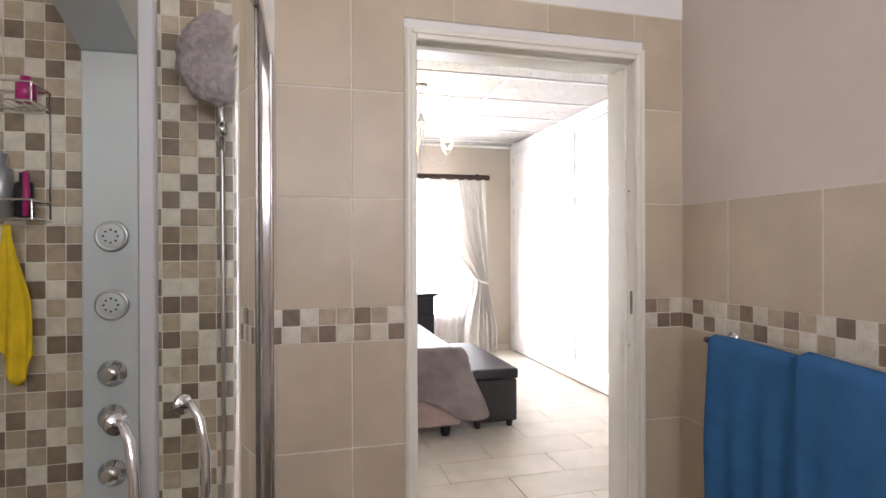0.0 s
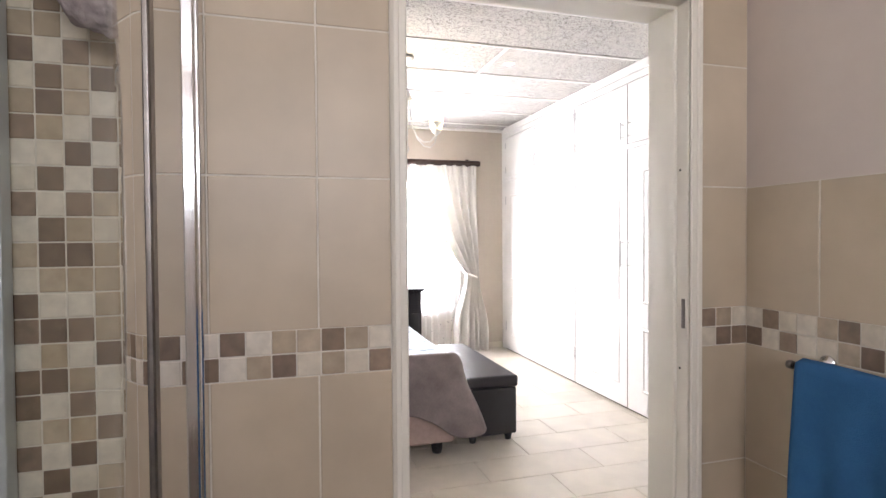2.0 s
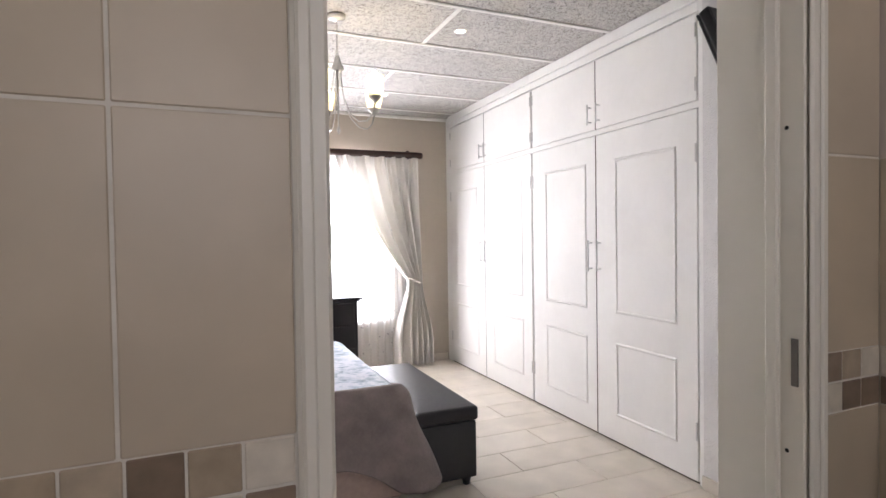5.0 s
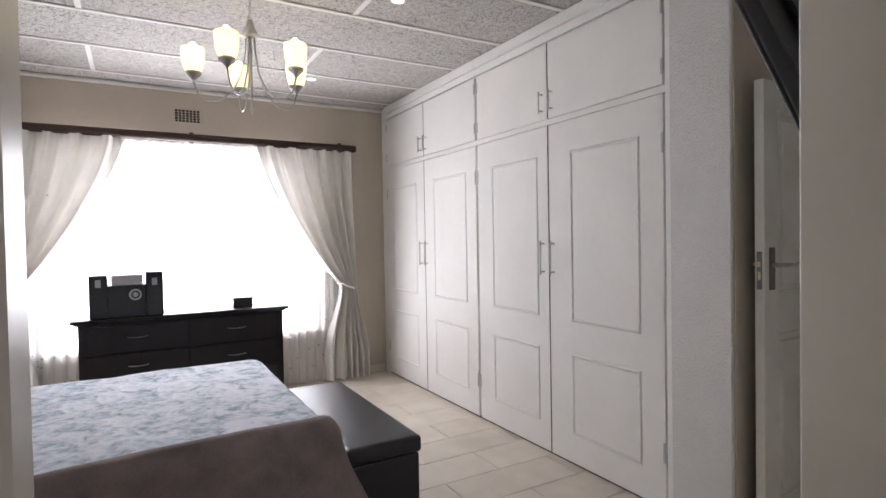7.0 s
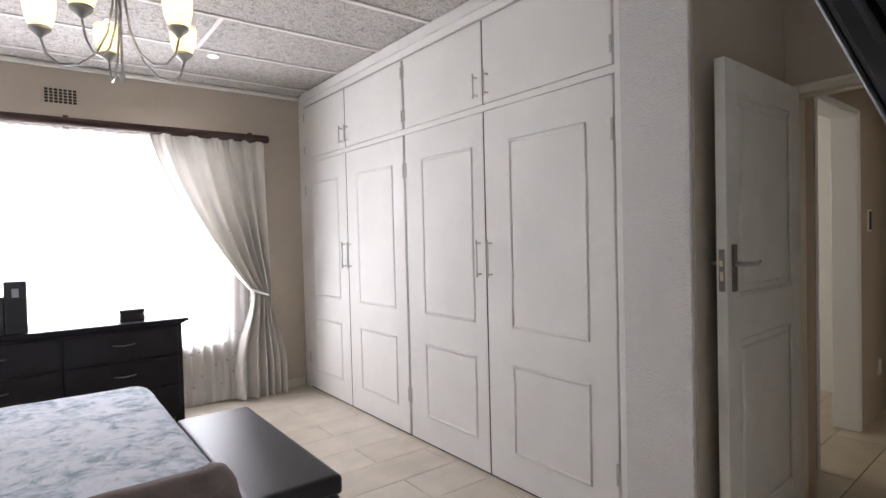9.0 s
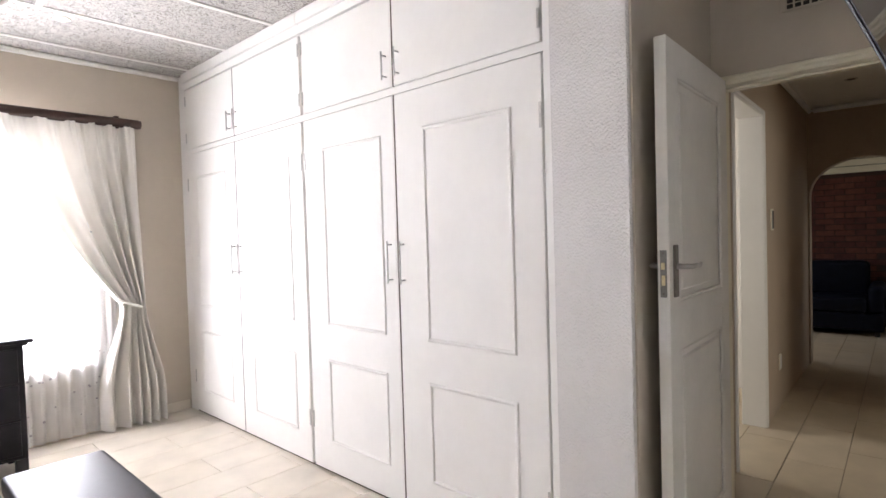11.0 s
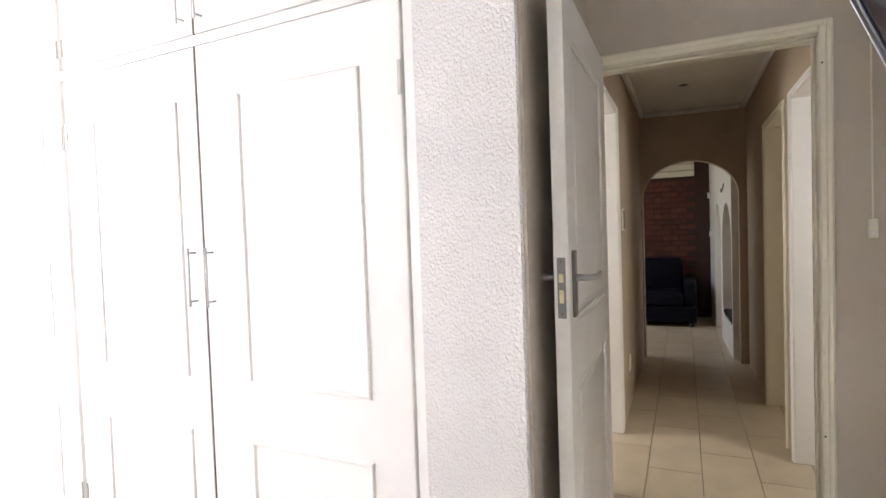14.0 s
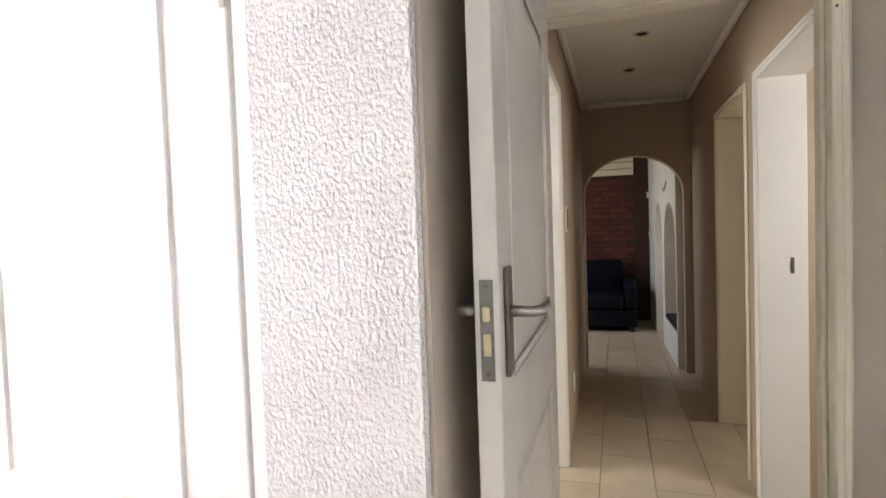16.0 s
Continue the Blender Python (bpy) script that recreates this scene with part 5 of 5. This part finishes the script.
def shower():
    root = thing("shower_enclosure", (-0.35, 1.4, 0), "quadrant shower enclosure of clear glass in chrome frames", "shower")
    inv = Matrix.Translation(root.location).inverted()
    ps = []
    xe, top, R = 0.042, 1.935, 0.56
    # wall profile on the tiled wall, and its inner seal
    bm = bmesh.new()
    box(bm, xe - 0.012, xe + 0.018, 1.790, 1.8695, 0.001, top, bevel=0.008, seg=3)
    box(bm, xe - 0.006, xe + 0.012, 1.760, 1.7895, 0.001, top - 0.02, bevel=0.003)
    ps.append(part("wall_profile", bm, M["chrome"], root, "chrome wall profile"))
    cx, cy = xe - R, 1.43
    SEAM = -math.pi / 4 + 0.07

    def arc(a0, a1, n):
        return [(cx + R * math.cos(a), cy + R * math.sin(a)) for a in (a0 + (a1 - a0) * k / n for k in range(n + 1))]
    q = [(xe, 1.76), (xe, cy)] + arc(0, -math.pi / 2, 16)[1:] + [(BATH_X0, cy - R)]
    for z0, z1, nm in ((top - 0.03, top, "top_rail"), (0.10, 0.13, "bottom_rail")):
        bm = bmesh.new()
        for (ax, ay), (bx_, by_) in zip(q, q[1:]):
            d = Vector((bx_ - ax, by_ - ay, 0)).normalized()
            n = Vector((-d.y, d.x, 0)) * 0.012
            vs = [bm.verts.new((px + s * n.x, py + s * n.y, z)) for px, py in ((ax, ay), (bx_, by_)) for s in (-1, 1) for z in (z0, z1)]
            for f in ((0, 1, 5, 4), (2, 6, 7, 3), (1, 3, 7, 5), (0, 4, 6, 2)):
                bm.faces.new([vs[i] for i in f])
        bmesh.ops.recalc_face_normals(bm, faces=bm.faces)
        ps.append(part(nm, bm, M["chrome"], root, "chrome rail"))

    def pane(pts, nm):
        bm = bmesh.new()
        low = [bm.verts.new((x, y, 0.131)) for x, y in pts]
        up = [bm.verts.new((x, y, top - 0.031)) for x, y in pts]
        for k in range(len(pts) - 1):
            bm.faces.new((low[k], low[k + 1], up[k + 1], up[k]))
        ob = part(nm, bm, M["glass"], root, "clear glass", True)
        ob.visible_shadow = False
        ps.append(ob)
    pane([(xe, 1.759), (xe, cy + 0.02)], "fixed_pane")
    bm = bmesh.new()
    box(bm, xe - 0.006, xe + 0.006, cy - 0.012, cy + 0.018, 0.131, top - 0.031, bevel=0.003)
    ps.append(part("pane_profile", bm, M["dark_metal"], root, "dark narrow pane profile"))
    pane(arc(-0.03, SEAM + 0.01, 10), "sliding_door")
    pane(arc(SEAM - 0.01, -math.pi / 2, 10), "sliding_door")
    for a in (SEAM,):
        x, y = cx + R * math.cos(a), cy + R * math.sin(a)
        bm = bmesh.new()
        box(bm, x - 0.013, x + 0.013, y - 0.010, y + 0.010, 0.131, top - 0.031, bevel=0.003)
        ps.append(part("seal_strip", bm, M["seal"], root, "milky plastic seal strip"))
    for a in (SEAM + 0.10, SEAM - 0.10):
        nx, ny = math.cos(a), math.sin(a)
        bm = bmesh.new()
        x, y = cx + (R + 0.006) * nx, cy + (R + 0.006) * ny
        pts = [(x + nx * o, y + ny * o, z) for o, z in ((-0.004, 1.085), (0.022, 1.088), (0.040, 1.065), (0.052, 1.01), (0.054, 0.96), (0.048, 0.90), (0.036, 0.865), (0.02, 0.855), (-0.004, 0.86))]
        tube(bm, pts, [0.009, 0.007, 0.0075, 0.008, 0.008, 0.008, 0.0075, 0.007, 0.009], 12)
        for z in (1.086, 0.858):
            tube(bm, [(x - nx * 0.002, y - ny * 0.002, z), (x + nx * 0.006, y + ny * 0.006, z)], 0.017, 14)
        ps.append(part("handle", bm, M["chrome"], root, "curved chrome handle", True))
    # tray
    bm = bmesh.new()
    out = [(BATH_X0 + 0.001, 1.869), (xe + 0.02, 1.869)] + [(cx + (R + 0.02) * math.cos(a), cy + (R + 0.02) * math.sin(a)) for a in (-math.pi / 2 * k / 12 for k in range(13))] + [(BATH_X0 + 0.001, cy - R - 0.02)]
    f = bm.faces.new([bm.verts.new((x, y, 0.099)) for x, y in out])
    g = bmesh.ops.extrude_face_region(bm, geom=[f])
    bmesh.ops.translate(bm, verts=[v for v in g["geom"] if isinstance(v, bmesh.types.BMVert)], vec=(0, 0, -0.098))
    bmesh.ops.recalc_face_normals(bm, faces=bm.faces)
    ps.append(part("tray", bm, M["white_paint"], root, "white shower tray"))
    for o in ps:
        o.matrix_parent_inverse = inv


M["seal"] = mat("milky_seal", (0.33, 0.33, 0.32), 0.35, var=0.05)
shower()


def shower_panel():
    x0, x1, yf = -0.452, -0.300, 1.815
    root = thing("shower_tower", ((x0 + x1) / 2, 1.869, 0), "silver-grey shower tower with jets and chrome knobs on the mosaic", "shower panel")
    inv = Matrix.Translation(root.location).inverted()
    bm = bmesh.new()
    box(bm, x0, x1, yf, 1.862, 0.55, 1.905, bevel=0.006, seg=2)
    ps = [part("column", bm, M["grey_panel"], root)]
    bm = bmesh.new()
    vs = [bm.verts.new(p) for p in ((x0, 1.862, 1.906), (x1, 1.862, 1.906), (x1, yf, 1.906), (x0, yf, 1.906), (x0, 1.45, 2.02), (x1, 1.45, 2.02), (x1, 1.45, 2.06), (x0, 1.45, 2.06), (x0, 1.862, 2.06), (x1, 1.862, 2.06))]
    for f in ((0, 1, 2, 3), (3, 2, 5, 4), (4, 5, 6, 7), (7, 6, 9, 8), (8, 9, 1, 0), (0, 3, 4, 7, 8), (1, 9, 6, 5, 2)):
        bm.faces.new([vs[i] for i in f])
    bmesh.ops.recalc_face_normals(bm, faces=bm.faces)
    ps.append(part("rain_head", bm, M["grey_panel"], root, "grey overhead rain arm"))

    def disc(bm, x, z, prof, n=22):
        rings = [[bm.verts.new((x + r * math.cos(a), yf - d, z + r * math.sin(a))) for a in (2 * math.pi * k / n for k in range(n))] for r, d in prof]
        for a, b in zip(rings, rings[1:]):
            for k in range(n):
                bm.faces.new((a[k], a[(k + 1) % n], b[(k + 1) % n], b[k]))
        bm.faces.new(rings[-1])
    xm = (x0 + x1) / 2 + 0.002
    for z in (1.385, 1.193):
        bm = bmesh.new()
        disc(bm, xm, z, ((0.044, 0.0005), (0.044, 0.010), (0.040, 0.014), (0.036, 0.012), (0.034, 0.012)))
        jet = part("jet_ring", bm, M["steel"], root, "grey jet ring", True)
        bm = bmesh.new()
        disc(bm, xm, z, ((0.034, 0.0125), (0.033, 0.0145), (0.02, 0.016)))
        part("jet_face", bm, M["grey_panel"], jet)
        for k in range(8):
            bm = bmesh.new()
            a = k * math.pi / 4
            box(bm, xm + 0.018 * math.cos(a) - 0.0025, xm + 0.018 * math.cos(a) + 0.0025, yf - 0.0175, yf - 0.0155, z + 0.018 * math.sin(a) - 0.0025, z + 0.018 * math.sin(a) + 0.0025)
            part("nozzle", bm, M["hole"], jet)
        ps.append(jet)
    for z in (1.0, 0.875, 0.72):
        bm = bmesh.new()
        disc(bm, xm, z, ((0.038, 0.0005), (0.038, 0.008), (0.024, 0.012), (0.024, 0.034), (0.020, 0.040), (0.010, 0.041)))
        ps.append(part("knob", bm, M["chrome"], root, "round chrome knob", True))
    for o in ps:
        o.matrix_parent_inverse = inv


shower_panel()


def hand_shower():
    root = thing("hand_shower", (-0.085, 1.83, 1.70), "chrome hand shower with a ribbed hose on the mosaic wall", "hand shower")
    bm = bmesh.new()
    tube(bm, [(0, 0.0385, -0.0), (0, 0.0, 0.0)], 0.012, 10)
    tube(bm, [(0, -0.012, -0.02), (0, -0.012, 0.02)], 0.018, 12)
    part("holder", bm, M["chrome"], root, "", True)
    bm = bmesh.new()
    tube(bm, [(0, -0.012, -0.05), (0, -0.014, 0.03), (-0.005, -0.03, 0.12), (-0.01, -0.06, 0.2)], [0.010, 0.011, 0.012, 0.014], 12)
    part("handpiece", bm, M["chrome"], root, "", True)
    bm = bmesh.new()
    pts = [(0.004 * math.sin(3 * k / 60), -0.012 - 0.02 * math.sin(math.pi * k / 60), -0.05 - 0.0175 * k) for k in range(61)]
    tube(bm, pts, [0.0075 if k % 2 else 0.0062 for k in range(61)], 8)
    part("hose", bm, M["steel"], root, "ribbed steel hose", True)


hand_shower()


def sponge():
    root = thing("bath_puff", (-0.082, 1.735, 1.880), "lilac-grey net bath puff hanging on the hand shower", "bath sponge")
    bm = bmesh.new()
    bmesh.ops.create_icosphere(bm, subdivisions=5, radius=0.088)
    for v in bm.verts:
        n = v.co.normalized()
        k = 1 + 0.07 * noise.noise(n * 2.2) + 0.10 * abs(noise.noise(n * 4.5 + Vector((3, 1, 0)))) + 0.05 * abs(noise.noise(n * 11))
        v.co = Vector((n.x * 0.106 * k, n.y * 0.066 * k, n.z * 0.124 * k))
    part("net", bm, M["puff"], root, "", True)


sponge()


def caddy():
    root = thing("wire_caddy", (-0.60, 1.869, 1.58), "chrome wire shower caddy with toiletries on the mosaic wall", "caddy")
    bm = bmesh.new()
    for z in (0.16, -0.15):
        for y in (-0.004, -0.115):
            tube(bm, [(-0.13, y, z), (0.055, y, z)], 0.003, 6)
            tube(bm, [(-0.13, y, z + 0.05), (0.055, y, z + 0.05)], 0.003, 6)
        for x in (-0.13, 0.055):
            tube(bm, [(x, -0.004, z), (x, -0.115, z), (x, -0.115, z + 0.05), (x, -0.004, z + 0.05)], 0.003, 6)
        for k in range(9):
            tube(bm, [(-0.12 + 0.021 * k, -0.004, z), (-0.12 + 0.021 * k, -0.115, z)], 0.002, 5)
    for x in (-0.13, 0.055):
        tube(bm, [(x, -0.004, -0.15), (x, -0.004, 0.21)], 0.003, 6)
    part("wire_rack", bm, M["chrome"], root)
    for x, z, r, h, c, nm in ((0.015, -0.145, 0.022, 0.12, "black", "razor_case"), (-0.04, -0.145, 0.028, 0.17, "silver", "bottle"), (0.02, 0.165, 0.024, 0.07, "magenta", "magenta_tub")):
        o = thing(nm, (-0.60 + x, 1.81, 1.58 + z + 0.002), "small " + nm.replace("_", " ") + " standing in the wire caddy", "toiletry")
        bm = bmesh.new()
        lathe(bm, [(0, 0), (r, 0), (r, h * 0.75), (r * 0.55, h * 0.8), (r * 0.55, h), (0, h)], sides=16)
        part("body", bm, M[c], o, "", True)
    o = thing("pink_razor", (-0.568, 1.775, 1.437), "pink and black razor in the caddy", "razor")
    bm = bmesh.new()
    tube(bm, [(0, 0, 0), (0.003, 0, 0.06), (0.0, 0, 0.12)], [0.007, 0.009, 0.006], 8)
    part("grip", bm, M["magenta"], o, "", True)


caddy()


def yellow_cloth():
    root = thing("wash_cloth", (-0.618, 1.79, 1.375), "bright yellow wash cloth hanging from the caddy", "cloth")
    bm = bmesh.new()
    sheet(bm, 24, 30, lambda u, v: ((u - 0.5) * (0.02 + 0.10 * smooth_step(0, 0.7, v)) + 0.004 * v, 0.014 * math.sin(16 * u + 2 * v) * v, 0.04 - 0.38 * v + 0.05 * v * math.sin(7 * u)))
    p = part("cloth", bm, M["yellow"], root, "", True)
    so = p.modifiers.new("thick", "SOLIDIFY")
    so.thickness = 0.003


yellow_cloth()


# ---- tiles, one by one ----
def tile_mesh(name, sx, sy, sz, material, bev=0.0015):
    bm = bmesh.new()
    box(bm, -sx / 2, sx / 2, -sy / 2, sy / 2, -sz / 2, sz / 2, bevel=bev)
    return mesh_of(name, bm, material)


def lay(name, me, at, parent):
    ob = new(name, me)
    ob.location = at
    ob.parent = parent
    return ob


rng = random.Random(11)
# beige tiles on the bathroom's dividing wall and east wall
bed_n = setting("bath_tiling_north", boxes((0.03, 0.472, Y_B - 0.007, Y_B - 0.0003, 0.001, 2.213), (1.374, BATH_X1 - 0.0065, Y_B - 0.007, Y_B - 0.0003, 0.001, 2.213), (0.472, 1.374, Y_B - 0.007, Y_B - 0.0003, 2.112, 2.213)), M["grout"], "beige square wall tiles with a mosaic band", "wall tiling")
rows_z = [(0.01, 0.354), (0.358, 0.702), (0.706, 1.047), (1.159, 1.508), (1.512, 1.859), (1.863, 2.209)]
cols_x = [(0.062 + 0.0, 0.296), (0.300, 0.641), (0.645, 0.987), (0.991, 1.334), (1.338, BATH_X1 - 0.0075)]
for z0, z1 in rows_z:
    for x0, x1 in cols_x:
        for a, b, za in ((x0, min(x1, 0.470), z0), (max(x0, 1.3745), x1, z0), (max(x0, 0.4705), min(x1, 1.374), max(z0, 2.113))):
            if b - a > 0.02 and z1 - za > 0.02 and (za == z0 or z1 > 2.12):
                lay("tile", tile_mesh("tile", b - a, 0.0055, z1 - za, M["tile"]), ((a + b) / 2, Y_B - 0.0058, (za + z1) / 2), bed_n)
bed_e = setting("bath_tiling_east", boxes((BATH_X1 - 0.007, BATH_X1 - 0.0003, BATH_Y0 + 0.2, Y_B - 0.0075, 0.001, 1.510)), M["grout"], "beige square wall tiles with a mosaic band", "wall tiling")
ycut = [Y_B - 0.0075, 1.638, 1.292, 0.946, 0.600, 0.254, -0.092, -0.438, -0.784]
for z0, z1 in rows_z[:4]:
    for a, b in zip(ycut, ycut[1:]):
        lay("tile", tile_mesh("tile", 0.0055, a - b - 0.004, z1 - z0, M["tile"]), (BATH_X1 - 0.0058, (a + b) / 2, (z0 + z1) / 2), bed_e)
# mosaic bands: L pale, M tan, D brown
P = 0.0555
BAND = {k: (tile_mesh("mosaic_tile", P - 0.003, 0.006, P - 0.0035, m), tile_mesh("mosaic_tile", 0.006, P - 0.003, P - 0.0035, m)) for k, m in MOSAIC.items()}
for j, (west, corner, east) in enumerate((("DLMDLMLD", "LDD", "DLDLLMDLMLMLLDMDLDMLDMLD"), ("LDLMMDML", "DML", "LDLLMDLMDMLDLMDLMLDLDMLM"))):
    z = 1.048 + P / 2 + j * P
    for k, c in enumerate(west):
        lay("mosaic_tile", BAND[c][0], (0.4695 - P * (7.5 - k), Y_B - 0.006, z), bed_n)
    for k, c in enumerate(corner):
        lay("mosaic_tile", BAND[c][0], (1.3745 + P * (k + 0.5), Y_B - 0.006, z), bed_n)
    for k, c in enumerate(east):
        lay("mosaic_tile", BAND[c][1], (BATH_X1 - 0.006, Y_B - 0.010 - P * (k + 0.5), z), bed_e)
# shower mosaic, its colours row by row from the top: beside the caddy, and between tower and glass edge
CADDY_SIDE = ["", "ML", "DMM", "LDMD", "MLDL", "LDML", "-LDM", "--LD", "--LM", "--ML", "--LD", "--MM", "--LL", "--DM", "", "--MM", "-DLD", "-LML", "--LM", "--DD", "--LM", "MDMM", "MMDD", "DLML", "MDLM", "LMDL", "DLDD", "MDML"]
GLASS_SIDE = ["DLDML", "LMMDL", "LDM", "DLL", "LD", "MM", "DLDM", "LDMD", "MDML", "DMLD", "LLDL", "LDLD", "DLDM", "LDML", "MDDM", "LMMM", "DLLM", "DDDM", "LMLD", "DDML", "DLDL", "LMMD", "DLDL", "LDLM", "MLDM"]
bed_m = setting("shower_mosaic", boxes((BATH_X0, 0.029, Y_B - 0.007, Y_B - 0.0003, 0.1, 2.45)), M["grout"], "mixed beige and brown mosaic on the shower wall", "wall tiling")
PX, PZ, count = 0.0498, 0.0522, 0
SHOWER = {k: tile_mesh("mosaic_tile", PX - 0.003, 0.006, PZ - 0.003, m) for k, m in MOSAIC.items()}
rest = {k: bmesh.new() for k in MOSAIC}
for row in range(-8, 36):
    for i in range(18):
        x, z = 0.039 - PX * (i + 0.5), 2.0954 - PZ * (row + 0.5)
        if x < BATH_X0 + 0.026 or x > 0.0 or z > 2.42:
            continue
        c = "-"
        if 0 <= row < len(CADDY_SIDE) and 0 <= 13 - i < len(CADDY_SIDE[row]):
            c = CADDY_SIDE[row][13 - i]
        elif 0 <= row < len(GLASS_SIDE) and 0 <= 6 - i < len(GLASS_SIDE[row]):
            c = GLASS_SIDE[row][6 - i]
        if c == "-":
            c = rng.choice("LLM") if (i + row) % 2 else rng.choice("DDM")
        if -0.72 < x and 0.85 < z < 2.05 and count < 298:
            lay("mosaic_tile", SHOWER[c], (x, Y_B - 0.006, z), bed_m)
            count += 1
        else:
            box(rest[c], x - PX / 2 + 0.0015, x + PX / 2 - 0.0015, Y_B - 0.009, Y_B - 0.003, z - PZ / 2 + 0.0015, z + PZ / 2 - 0.0015)
for c, bm in rest.items():
    tagged(part("more_mosaic", bm, MOSAIC[c], bed_m), kind="stuff")


def floor_tiles(parent_name, x0, x1, y_lines, length, shift, mtl):
    parent = bpy.data.objects[parent_name]
    made = {}
    for r, (a, b) in enumerate(zip(y_lines, y_lines[1:])):
        x = x0 - length + shift[r % len(shift)]
        while x < x1:
            u0, u1 = max(x, x0), min(x + length, x1)
            if u1 - u0 > 0.03:
                key = (round(u1 - u0, 3), round(b - a, 3))
                if key not in made:
                    made[key] = tile_mesh("floor_tile", key[0] - 0.004, key[1] - 0.004, 0.009, mtl, 0.0012)
                lay("floor_tile", made[key], ((u0 + u1) / 2, (a + b) / 2, -0.0045), parent)
            x += length


FL = [Y_R - 0.16] + [1.93 + 0.29 * k for k in range(17)] + [Y_N]
floor_tiles("floor_bedroom", X_W, X_D, FL, 0.72, (0.62, 0.27), M["floor_tile"])
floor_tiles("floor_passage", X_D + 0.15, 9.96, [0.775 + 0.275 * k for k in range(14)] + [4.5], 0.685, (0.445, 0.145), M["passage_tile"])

# bricks of the lounge wall
wall = bpy.data.objects["wall_brick"]
bm_me = tile_mesh("brick", 0.012, 0.212, 0.068, M["brick"], 0.003)
for j in range(25):
    for k in range(9):
        y = 2.72 + 0.222 * k + (0.111 if j % 2 else 0)
        if y < 4.4 and j * 9 + k < 300:
            lay("brick", bm_me, (9.9545, y, 0.45 + 0.078 * j - 0.40), wall)

# the passage and the rooms along it run a little askew to the bedroom
fit_to_view = Matrix.Translation((5.0, 2.69, 0)) @ Matrix.Rotation(radians(2.3), 4, "Z") @ Matrix.Translation((-5.0, -2.69, 0))
ALONG = ("passage", "arch", "lounge", "kitchen", "brick", "side_room", "south_rooms", "ceiling_beams", "door_3", "door_4", "door_5")
for ob in list(scene.objects):
    if ob.parent is None and (ob.location.x > 3.9 or any(k in ob.name for k in ALONG)):
        ob.matrix_world = fit_to_view @ ob.matrix_basis
